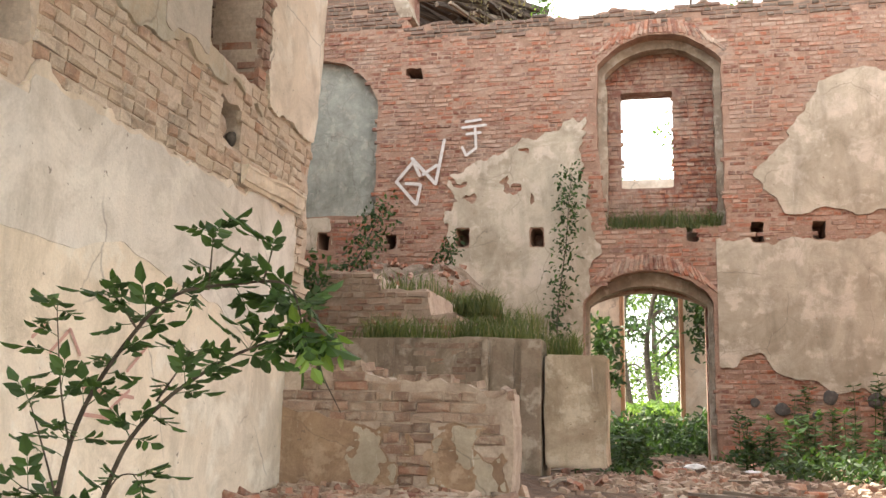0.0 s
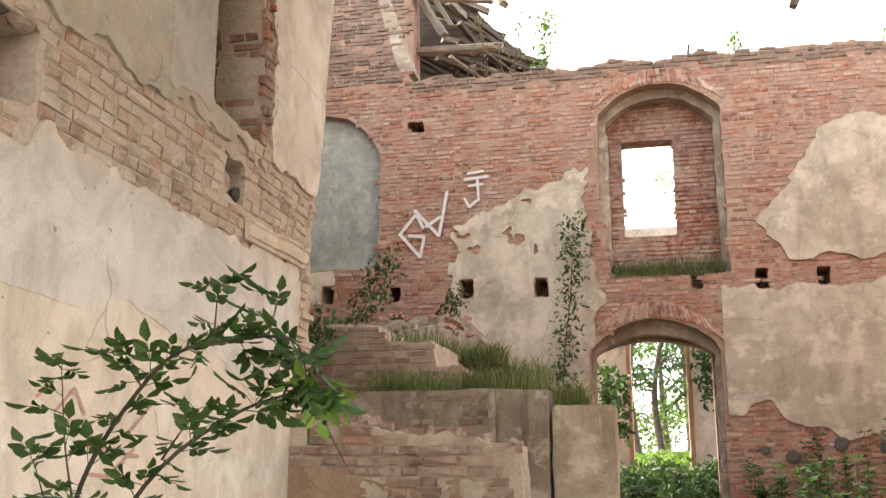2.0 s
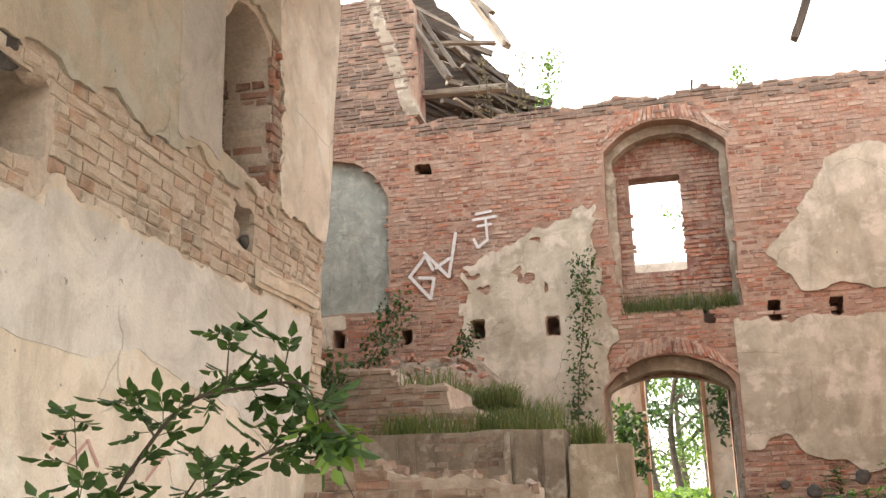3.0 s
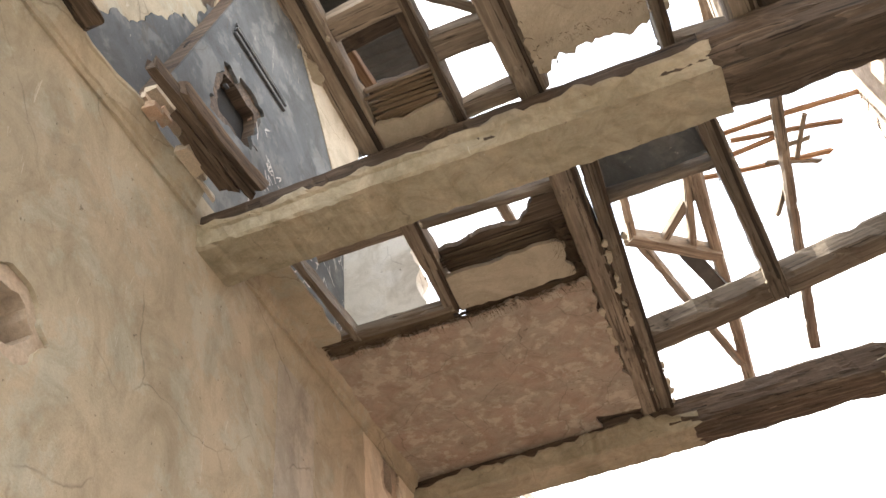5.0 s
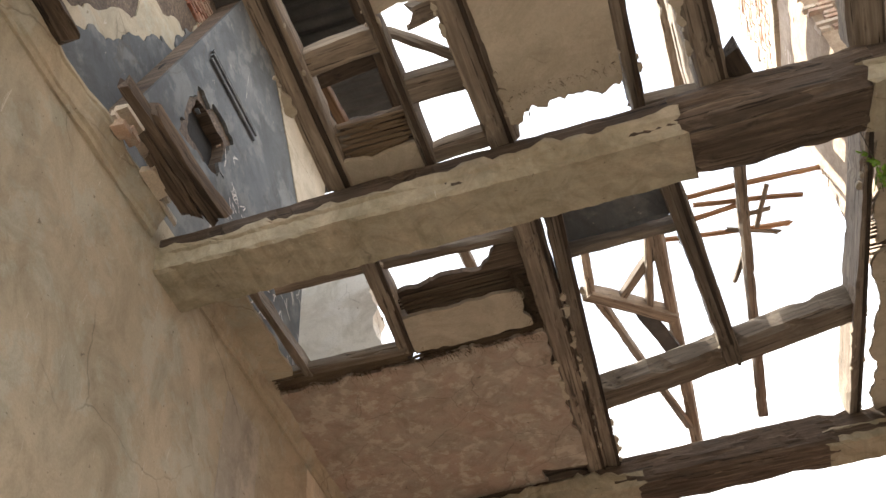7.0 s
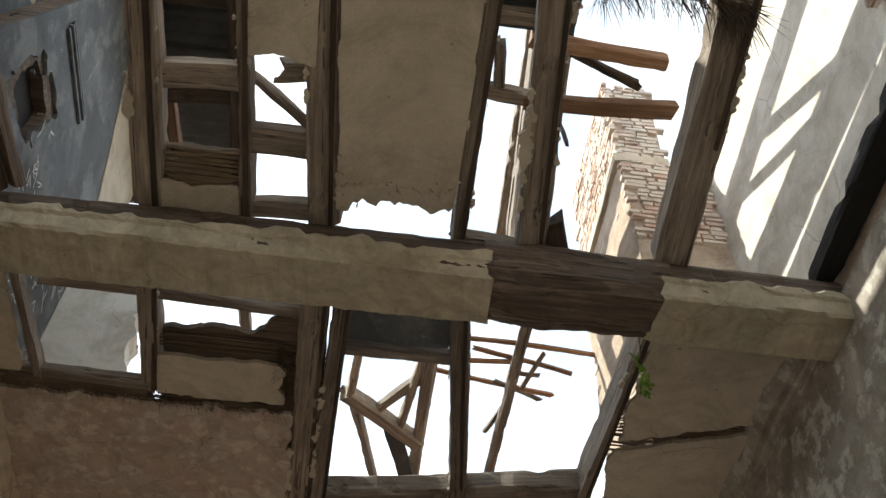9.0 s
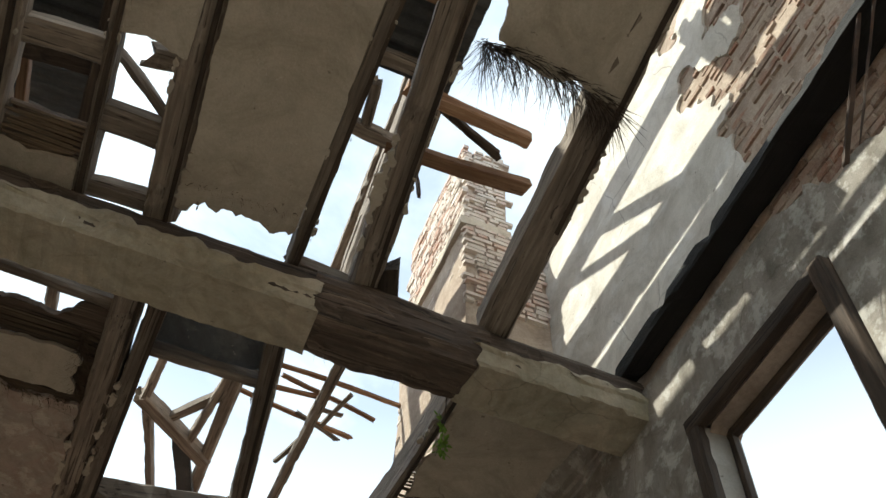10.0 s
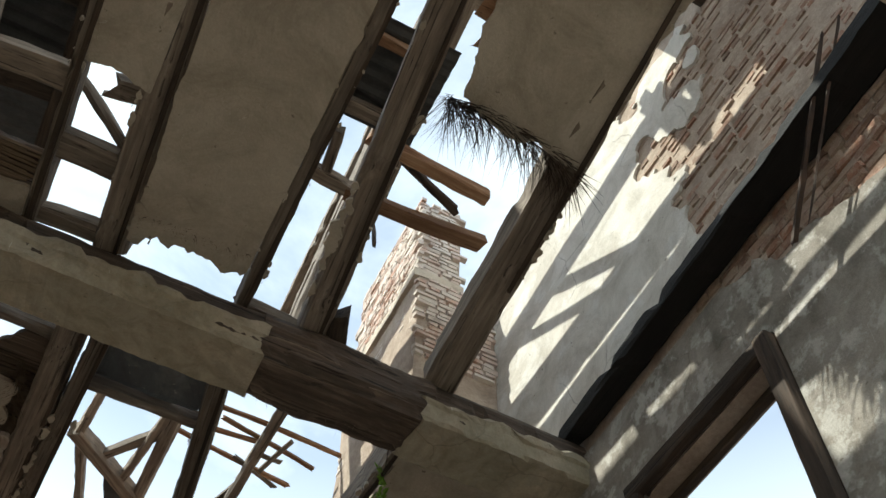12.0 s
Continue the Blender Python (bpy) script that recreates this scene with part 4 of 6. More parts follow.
for s, ya in ((1, y0), (-1, y1)):
    bm = bmesh.new()
    ps = [(RX + 0.0, ya + s * 0.004, z0), (RX + 0.24, ya + s * 0.02, z0), (RX + 0.24, ya + s * 0.02, z1), (RX + 0.0, ya + s * 0.004, z1)]
    f = bm.faces.new([bm.verts.new(p) for p in ps])
    bmesh.ops.solidify(bm, geom=[f], thickness=0.015)
    part("window_reveal", bm, M_PLASTER_WHITE if s < 0 else M_PLASTER_GREY, window)

# ---------------- timbers of the broken floors ----------------
B = "broken board between joists"


def board(p0, p1, w, h=0.05, mat=None, label=B, **k):
    return timber("board", p0, p1, w, h, label, "board", mat or M_WOOD, "broken boards", rough=0.012, ragged=0.08, **k)


for a in [((-0.76, 2.90, 7.0), (-0.35, 2.88, 7.0), 0.14, 0.1), ((-0.97, 3.40, 7.0), (-0.36, 3.42, 7.0), 0.19, 0.12), ((-0.97, 3.95, 7.0), (-0.35, 3.93, 7.0), 0.13, 0.1), ((-0.95, 3.02, 7.16), (-0.5, 3.34, 7.06), 0.06, 0.07),
          ((-1.5, 3.02, 7.0), (-0.92, 2.99, 7.0), 0.17, 0.12), ((-1.5, 3.66, 7.0), (-0.92, 3.64, 7.0), 0.15, 0.1), ((-1.5, 3.80, 6.99), (-0.92, 3.82, 6.99), 0.13, 0.08),
          ((-0.4, 6.90, 7.0), (1.95, 6.46, 7.0), 0.30, 0.2), ((-0.26, 5.16, 7.02), (0.66, 5.13, 7.0), 0.06, 0.14),
          ((-1.6, 4.72, 6.96), (-0.45, 4.80, 6.96), 0.08, 0.12), ((-2.4, 4.72, 6.98), (-1.55, 4.74, 6.98), 0.12, 0.1),
          ((-2.52, 4.4, 6.94), (-2.47, 5.7, 6.94), 0.07, 0.1), ((-2.75, 5.64, 6.92), (-1.6, 5.66, 6.92), 0.10, 0.07), ((0.45, 4.0, 6.98), (0.95, 4.0, 6.98), 0.08, 0.1)]:
    board(*a)
for a in [((-1.15, 7.74, 6.95), (-0.36, 7.74, 6.95), 0.5, 0.06), ((-1.58, 5.76, 6.97), (-0.45, 5.78, 6.97), 0.26, 0.05), ((-2.84, 5.78, 6.97), (-1.58, 5.78, 6.97), 0.22, 0.05), ((-0.60, 5.2, 6.98), (-0.56, 7.75, 6.98), 0.20, 0.05)]:
    board(*a, M_ROT)
# torn pugging boards over the cream patch, their upper edge rising beside the joist
torn = slab_mesh("board", lambda u, v: np.minimum(rect(u, v, -1.52, -0.50, 5.06 - 0.30 * np.clip((u + 0.85) * 4, 0, 1) + 0.05 * fbm(u, v, 4, 161) + 0.02 * fbm(u, v, 17, 162), 5.34), 1.0), -1.55, -0.45, 4.6, 5.4, 0.02, 0.05, on_z(6.95, -1))
put("board", torn, M_ROT, None, "dark rotten board torn open beside a joist", "board", "broken boards")
board((-0.26, 4.92, 7.06), (0.64, 4.90, 7.06), 0.36, 0.05, M_PLASTER_BLUE, "blue-grey painted board laid across joists")
# short boards nailed beside the cracked panel, seen edge to edge
for k in range(4):
    board((0.93 + 0.07 * k, 1.45 + 0.17 * k, 6.95), (1.22 + 0.05 * k, 1.44 + 0.17 * k, 6.95), 0.15, 0.03, M_WOOD_NEW)
# jagged planks left on the wall top
for k, (xa, ya, xb, yb) in enumerate([(-2.55, 2.72, -2.46, 3.95), (-2.48, 3.0, -2.40, 3.95), (-2.60, 3.1, -2.56, 3.9), (-2.66, 3.3, -2.64, 3.85)]):
    board((xa, ya, 6.95 + 0.05 * (k % 2)), (xb, yb, 6.93), 0.07, 0.12, M_ROT)
board((1.12, 3.72, 6.98), (1.20, 4.0, 6.9), 0.14, 0.16, M_WOOD_DARK, "dark stump of timber hanging on the beam")

# roof timbers over the far bay
R = "bare roof timber against the sky"
RZ = 9.4


def rafter(p0, p1, w, h=None, mat=None):
    return timber("rafter", p0, p1, w, h or w, R, "rafter", mat or M_WOOD, "roof timbers", rough=0.01)


for p, q, w in [((-3.1, 6.35, 9.4), (3.4, 6.35, 9.4), 0.16), ((0.67, 6.3, 9.4), (0.67, 11.4, 9.4), 0.13), ((-0.22, 8.08, 9.38), (0.70, 8.86, 9.4), 0.17), ((0.10, 8.40, 9.42), (0.66, 7.78, 9.45), 0.10), ((-0.14, 8.15, 9.4), (0.62, 11.0, 9.36), 0.10),
                ((0.62, 7.4, 9.42), (0.44, 8.6, 9.4), 0.09), ((1.63, 6.3, 9.4), (1.56, 11.15, 9.4), 0.12), ((-0.06, 6.3, 9.4), (-0.16, 8.2, 9.38), 0.10), ((-1.35, 6.3, 9.4), (-1.28, 9.0, 9.4), 0.12)]:
    rafter(p, q, w)
for p, q in [((1.03, 7.17), (2.66, 7.22)), ((1.1, 7.27), (2.27, 7.56)), ((0.62, 7.52), (1.70, 7.44)), ((0.62, 7.64), (2.13, 7.92)), ((1.73, 7.86), (1.89, 7.27)), ((1.40, 7.74), (2.0, 8.02)), ((1.55, 7.6), (1.92, 7.62)), ((1.42, 8.6), (1.62, 8.1))]:
    timber("roof_batten", (*p, 9.46), (*q, 9.47), 0.05, 0.035, "thin broken roof batten", "batten", M_WOOD_NEW if p[0] < 1.2 else M_WOOD, "roof battens", rough=0.006)
board((0.36, 8.55, 9.34), (0.64, 9.5, 9.3), 0.2, 0.02, M_SHEET, "dark roofing scrap hanging from the rafters")

# roof timbers over the near bay
for p, q, w, m in [((-3.1, 5.66, 8.6), (3.4, 5.66, 8.6), 0.16, M_WOOD), ((0.97, 1.2, 8.6), (1.33, 5.66, 8.6), 0.17, M_WOOD), ((0.62, 1.2, 8.6), (0.68, 5.66, 8.6), 0.10, M_WOOD_DARK), ((-0.74, 1.2, 8.6), (-0.53, 5.66, 8.6), 0.16, M_WOOD_DARK), ((-2.0, 1.2, 8.6), (-2.04, 5.66, 8.6), 0.14, M_WOOD_DARK),
                   ((0.95, 3.28, 8.66), (2.06, 3.33, 8.66), 0.12, M_WOOD_NEW), ((1.30, 3.36, 8.74), (1.90, 3.56, 8.66), 0.07, M_WOOD_DARK), ((1.0, 3.80, 8.66), (2.24, 3.72, 8.66), 0.12, M_WOOD_NEW),
                   ((0.6, 3.75, 8.66), (1.2, 3.78, 8.66), 0.12, M_WOOD), ((0.6, 3.10, 8.66), (1.16, 3.10, 8.66), 0.11, M_WOOD), ((0.72, 3.3, 8.66), (0.80, 3.72, 8.66), 0.09, M_WOOD), ((0.6, 2.5, 8.66), (1.1, 2.52, 8.66), 0.08, M_WOOD_NEW),
                   ((-1.30, 1.2, 8.6), (-1.26, 5.7, 8.6), 0.10, M_WOOD_DARK), ((-2.06, 3.3, 8.68), (-1.26, 3.25, 8.68), 0.12, M_WOOD_DARK), ((-2.06, 4.15, 8.68), (-1.26, 4.05, 8.68), 0.16, M_WOOD_DARK), ((-1.85, 4.1, 8.68), (-1.70, 5.7, 8.62), 0.09, M_WOOD_NEW), ((-1.95, 5.0, 8.66), (-1.30, 5.4, 8.66), 0.08, M_WOOD_DARK), ((-2.0, 4.7, 8.66), (-1.3, 4.75, 8.66), 0.2, M_ROT),
                   ((-3.3, 2.3, 8.62), (-1.9, 3.1, 8.66), 0.14, M_WOOD_DARK), ((-3.3, 2.75, 8.7), (-1.9, 2.65, 8.68), 0.12, M_WOOD),
                   ((-3.3, 1.4, 10.6), (3.4, 1.45, 10.6), 0.18, M_WOOD_DARK), ((1.24, 3.75, 8.6), (1.24, 3.6, 7.7), 0.03, M_IRON),
                   ((-3.1, 7.0, 10.3), (3.4, 7.0, 10.3), 0.16, M_WOOD_DARK), ((-3.1, 7.3, 11.2), (3.4, 7.3, 11.2), 0.14, M_WOOD_DARK), ((-3.3, 1.5, 11.3), (3.4, 1.5, 11.3), 0.16, M_WOOD_DARK),
                   # hidden behind joists and ceiling, placed to streak the right wall with shadow
                   ((1.34, 1.5, 12.0), (1.50, 7.3, 11.2), 0.26, M_WOOD), ((1.24, 1.4, 10.45), (1.55, 7.0, 10.2), 0.36, M_WOOD), ((1.13, 1.4, 9.95), (1.46, 6.4, 9.56), 0.34, M_WOOD), ((0.4, 2.75, 11.75), (2.0, 2.8, 11.72), 0.14, M_WOOD), ((0.9, 0.9, 11.55), (0.95, 2.7, 11.6), 0.3, M_WOOD), ((1.35, 0.9, 11.55), (1.3, 2.5, 11.6), 0.22, M_WOOD), ((1.75, 0.9, 11.55), (1.8, 2.3, 11.6), 0.3, M_WOOD), ((2.2, 0.9, 11.5), (2.15, 2.2, 11.5), 0.22, M_WOOD), ((0.4, 1.1, 11.75), (2.9, 1.0, 11.72), 0.2, M_WOOD), ((0.4, 1.9, 11.75), (2.9, 1.95, 11.72), 0.14, M_WOOD),
                   ((1.40, 3.4, 10.4), (1.44, 4.9, 11.55), 0.12, M_WOOD), ((1.40, 3.9, 10.4), (1.46, 5.6, 11.42), 0.10, M_WOOD)]:
    rafter(p, q, w, mat=m)


def corrugated(name, x0, x1, y0, y1, z, slope, label, waves=0.076):
    n = int((y1 - y0) / waves * 6)
    vs, fs = [], []
    for i in range(n + 1):
        y = y0 + (y1 - y0) * i / n
        h = 0.012 * math.sin(2 * math.pi * (y - y0) / waves)
        for x in (x0, x1):
            for t in (0, 0.004):
                vs.append((x, y, z + slope * (x - x0) + h + t))
    for i in range(n):
        b = 4 * i
        fs += [(b, b + 2, b + 6, b + 4), (b + 1, b + 5, b + 7, b + 3), (b, b + 4, b + 5, b + 1), (b + 2, b + 3, b + 7, b + 6)]
    return put(name, mesh_of(name, vs, fs), M_SHEET, None, label, "roof sheet", "roof sheets")


# sheet kept out of sight, added to darken the attic walls below
corrugated("roof_sheet", -3.5, -1.85, 3.5, 7.3, 11.36, 0.0, "hidden corrugated sheet added to shade the attic walls", 0.13)
corrugated("roof_sheet", -2.1, -1.28, 2.2, 4.1, 8.80, 0.0, "dark corrugated roof sheet above the joists", 0.13)
corrugated("roof_sheet", 0.62, 1.30, 2.35, 3.22, 8.72, 0.0, "dark corrugated roof sheet on rafters", 0.13)
# four added sheets shade the upper right wall, their gaps leave sun patches
corrugated("roof_sheet", 0.35, 1.35, 1.85, 2.5, 11.86, 0.0, "hidden corrugated sheet added to shade the right wall", 0.13)
corrugated("roof_sheet", 1.6, 2.9, 1.80, 2.35, 11.86, 0.0, "hidden corrugated sheet added to shade the right wall", 0.13)
corrugated("roof_sheet", 0.35, 1.75, 2.6, 2.95, 11.86, 0.0, "hidden corrugated sheet added to shade the right wall", 0.13)
corrugated("roof_sheet", 0.3, 2.9, 0.9, 1.75, 11.86, 0.0, "hidden corrugated sheet added to shade the right wall", 0.13)
# out-of-view sheet, sized to keep sun off the near right wall
corrugated("roof_sheet", -3.2, 3.0, -0.2, 1.75, 10.36, 0.0, "unseen corrugated sheet added over the rear for shade", 0.13)

# ---------------- straw hanging from the torn ceilings ----------------
def straw(name, pts, count, length, spread, label, seed, mat=None):
    rs = np.random.RandomState(seed)
    vs, fs = [], []
    for k in range(count):
        i = rs.randint(len(pts) - 1)
        f = rs.rand()
        p = Vector(pts[i]).lerp(Vector(pts[i + 1]), f) + Vector(rs.uniform(-0.02, 0.02, 3))
        d = Vector((rs.uniform(-spread, spread), rs.uniform(-spread, spread) + 0.3 * spread, -1)).normalized() * length * rs.uniform(0.4, 1.2)
        s = Vector((d.y, -d.x, 0.3)).normalized() * 0.004
        m = p + d * 0.5 + Vector((0, 0, 0.02))
        b = len(vs)
        vs += [p + s, p - s, m - s, m + s, p + d]
        fs += [(b, b + 1, b + 2, b + 3), (b + 3, b + 2, b + 4)]
    return put(name, mesh_of(name, [tuple(v) for v in vs], fs), mat or M_ROT, None, label, "straw", kind="stuff")


straw("hanging_straw", [(1.02, 2.05, 6.95), (1.3, 2.02, 6.95), (1.72, 2.06, 6.95), (1.92, 2.12, 6.95)], 900, 0.36, 0.7, "dark straw hanging from the torn ceiling", 1, M_WOOD_DARK)
straw("straw_fringe", [(-2.8, 5.74, 6.88), (-1.62, 5.78, 6.88), (-0.6, 5.80, 6.88)], 700, 0.09, 1.2, "straw lathing sticking out of a torn ceiling edge", 2, M_STRAW)
straw("straw_fringe", [(-0.64, 5.1, 6.9), (-0.58, 5.7, 6.9)], 260, 0.14, 1.0, "straw lathing sticking out beside a joist", 3, M_STRAW)
straw("straw_fringe", [(2.06, 5.76, 6.88), (2.95, 5.44, 6.88)], 200, 0.06, 1.2, "straw lathing in a ceiling crack", 4, M_STRAW)
straw("straw_fringe", [(-0.25, 3.58, 6.88), (0.42, 3.55, 6.88)], 140, 0.08, 1.0, "straw fringe on broken plaster", 5, M_STRAW)
straw("straw_fringe", [(0.8, 4.2, 6.5), (1.9, 4.2, 6.52)], 60, 0.12, 1.4, "loose fibres under the rotten beam", 6, M_STRAW)


def reed_bed(x0, x1, y0, y1, z, seed, label):
    """Reeds laid side by side on which the plaster hung."""
    rs = np.random.RandomState(seed)
    vs, fs, y = [], [], y0
    while y < y1:
        r = rs.uniform(0.006, 0.012)
        a, c = x0 + rs.uniform(-0.06, 0.1), x1 + rs.uniform(-0.1, 0.06)
        b = len(vs)
        for x in (a, c):
            j = rs.uniform(-0.01, 0.01)
            vs += [(x, y - r + j, z), (x, y + j, z - r), (x, y + r + j, z), (x, y + j, z + r)]
        fs += [(b + i, b + (i + 1) % 4, b + 4 + (i + 1) % 4, b + 4 + i) for i in range(4)]
        y += 2 * r
    return put("reed_lathing", mesh_of("reed_lathing", vs, fs), M_STRAW, None, label, "reed lathing", kind="stuff")


reed_bed(-1.55, -0.52, 5.12, 5.82, 6.92, 1, "reed lathing bared above a plaster patch")
reed_bed(2.0, 3.0, 5.30, 5.95, 6.90, 2, "reed lathing bared in a ceiling crack")
reed_bed(-2.8, -1.6, 5.60, 5.82, 6.90, 3, "reed lathing along a torn ceiling edge")
board((-1.45, 3.6, 6.99), (-0.94, 3.58, 6.98), 0.16, 0.04, M_ROT)
reed_bed(-1.44, -0.95, 3.5, 3.85, 6.93, 4, "reed lathing between two joists")
ceiling_panel("ceiling_9", lambda u, v: rect(u, v, -1.45, -0.95, 3.72 + 0.05 * fbm(u, v, 6, 77), 3.95), -1.5, -0.9, 3.5, 4.0, M_CEIL, "scrap of ceiling plaster by the beam")
ceiling_panel("ceiling_10", lambda u, v: rect(u, v, -2.86, -2.55 + 0.03 * fbm(v, u * 0, 6, 78), 4.26, 5.6), -2.9, -2.4, 4.2, 5.6, M_PLASTER_UP, "strip of ceiling plaster along the cornice")

# ---------------- chimney on the upper storey ----------------
chimney = new("chimney")
tagged(chimney, "sunlit limewashed brick chimney stack with a string course", "chimney")
for nm, (x0, x1, y0, y1, z0, z1), mt in [("stack", (2.47, 2.98, 5.52, 7.2, 10.55, 12.4), M_MORTAR), ("stack_base", (2.42, 3.36, 5.42, 7.25, 6.92, 10.56), M_MORTAR), ("string_course", (2.38, 3.0, 5.44, 7.28, 10.62, 10.78), M_BRICK_PALE)]:
    bm = bmesh.new()
    bmesh.ops.create_cube(bm, size=1.0, matrix=Matrix.Translation(((x0 + x1) / 2, (y0 + y1) / 2, (z0 + z1) / 2)) @ Matrix.Diagonal((x1 - x0, y1 - y0, z1 - z0, 1)))
    bmesh.ops.subdivide_edges(bm, edges=bm.edges[:], cuts=5, use_grid_fill=True)
    for v in bm.verts:
        v.co += Vector([0.03 * c for c in noise.noise_vector(v.co * 3)])
    part(nm, bm, mt, chimney)
rs = np.random.RandomState(12)
put("brickwork", brickwork("brickwork", courses(5.5, 7.2, 9.2, 12.4, lambda u, v: u * 0 + 1, rs), 0.03, on_x(2.46, -1), rs), M_WHITE_BRICK, chimney, kind="stuff")
put("brickwork", brickwork("brickwork", courses(2.47, 2.98, 10.6, 12.4, lambda u, v: u * 0 + 1, rs), 0.03, on_y(5.51, -1), rs), M_WHITE_BRICK, chimney, kind="stuff")
put("brickwork", brickwork("brickwork", courses(2.42, 3.34, 9.2, 10.55, lambda u, v: u * 0 + 1, rs), 0.03, on_y(5.41, -1), rs), M_WHITE_BRICK, chimney, kind="stuff")


# ---------------- hall beyond: low wall, plinths, terrace, mound ----------------
def low_top(u):
    return 1.97 - 0.11 * (u + 2.85) + 0.05 * fbm(u, u * 0, 3, 101) + 0.03 * fbm(u, u * 0, 11, 102)


low_wall = put("partition_stub", slab_mesh("partition_stub", lambda u, v: np.minimum(low_top(u) - v, -1.08 + 0.02 * fbm(v, u * 0, 6, 103) - u), -2.9, -1.0, 0.5, 2.2, 0.03, 0.42, on_y(7.23, -1)), M_MORTAR, None, "broken low brick partition with plaster below", "wall")


def low_plaster(u, v):
    n = fbm(u, v, 2.2, 104)
    return np.minimum.reduce([1.56 + 0.10 * n - 0.12 * (u + 2) - v, -1.10 - u, np.where(u > -2.2, 0.11 + 0.3 * fbm(u, v, 2.8, 105), 1.0)])


put("plaster", slab_mesh("low_plaster", low_plaster, -2.85, -1.05, 0.6, 1.8, 0.025, 0.022, on_y(7.205, -1), False), M_OCHRE, low_wall, "ochre plaster coming off")
put("plaster", slab_mesh("pale_plaster", lambda u, v: np.minimum.reduce([low_plaster(u, v) - 0.02, u + 2.3 + 0.15 * fbm(u, v, 3, 171), 0.01 + 0.22 * fbm(u * 1.6, v, 3.2, 172) + 0.16 * fbm(u, v, 11, 173)]), -2.5, -1.05, 0.6, 1.8, 0.02, 0.012, on_y(7.195, -1), False), M_PLASTER_FAR, low_wall, "patches of pale pinkish plaster")
rs = np.random.RandomState(21)
single_bricks(courses(-2.83, -1.1, 1.0, 2.02, lambda u, v: np.minimum.reduce([low_top(u) - 0.05 - v, -low_plaster(u, v) - 0.01, -1.16 - u]), rs, 0.05), -0.002, low_wall, on_y(7.215, -1), 180, rs, M_BRICK_ONE_DULL)
# loose stones and lime along the broken top
for k in range(26):
    u = rs.uniform(-2.8, -1.15)
    ob = new("brick", BRICKS_BUILT[M_BRICK_ONE_DULL.name][rs.randint(2)][rs.randint(4)])
    ob.parent = low_wall
    ob.matrix_basis = pose(u, 7.23 + rs.uniform(0.08, 0.34), float(low_top(np.array(u))) + 0.01, rs.uniform(-12, 12), rs.uniform(-12, 12), rs.uniform(0, 180))


def plinth(name, x0, x1, y0, y1, z0, z1, mat, label, seed, strips=()):
    root = new(name)
    tagged(root, label, "masonry", "", "")
    bm = bmesh.new()
    bmesh.ops.create_cube(bm, size=1.0, matrix=Matrix.Translation(((x0 + x1) / 2, (y0 + y1) / 2, (z0 + z1) / 2)) @ Matrix.Diagonal((x1 - x0, y1 - y0, z1 - z0, 1)))
    bmesh.ops.bevel(bm, geom=bm.edges[:], offset=0.02, segments=2, affect="EDGES")
    bmesh.ops.subdivide_edges(bm, edges=[e for e in bm.edges if e.calc_length() > 0.2], cuts=8, use_grid_fill=True)
    for v in bm.verts:
        v.co += Vector([0.02 * c for c in noise.noise_vector(v.co * 4 + Vector((seed, 0, 0)))])
    part("body", bm, mat, root)
    for a, b, d in strips:
        bm = bmesh.new()
        bmesh.ops.create_cube(bm, size=1.0, matrix=Matrix.Translation(((a + b) / 2, y0 - d / 2, (z0 + z1) / 2)) @ Matrix.Diagonal((b - a, d + 0.02, z1 - z0 - 0.03, 1)))
        bmesh.ops.bevel(bm, geom=bm.edges[:], offset=0.012, segments=2, affect="EDGES")
        part("pilaster_strip", bm, mat, root)
    return root


A = plinth("masonry_plinth", -3.3, -1.15, 9.5, 10.4, 0.85, 2.34, M_GRIMY, "grey plastered masonry block with pilaster strips", 1, [(-1.34, -1.14, 0.06), (-1.62, -1.40, 0.035), (-1.72, -1.65, 0.05), (-2.70, -2.60, 0.03), (-2.98, -2.78, 0.02), (-3.3, -3.12, 0.03)])
plinth("masonry_slab", -1.12, -0.53, 9.55, 10.2, 1.12, 2.18, M_STREAKED, "leaning cream plastered masonry slab", 2)
put("brickwork", brickwork("brickwork", courses(-2.5, -1.7, 1.0, 2.3, lambda u, v: 0.3 + fbm(u, v, 3, 111), rs, 0.1, 0.4), 0.006, on_y(9.5, -1), rs, 0.008), M_BRICK_DULL, A, kind="stuff")

terrace = put("stair_stump", slab_mesh("stair_stump", lambda u, v: np.minimum(np.where(u < -3.3, 3.25, np.where(u < -2.62, 3.02, 2.75)) + 0.04 * fbm(u, v, 5, 112) - v, 1.0), -6.0, -2.3, 0.8, 3.5, 0.06, 1.6, on_y(11.03, -1)), M_MORTAR, None, "stepped stump of a brick stair grown with grass", "stairs")
put("brickwork", brickwork("brickwork", courses(-6.0, -2.35, 1.0, 3.2, lambda u, v: np.where(u < -3.3, 3.22, np.where(u < -2.62, 2.99, 2.72)) - v, rs), 0.01, on_y(11.02, -1), rs), M_BRICK_DULL, terrace, kind="stuff")


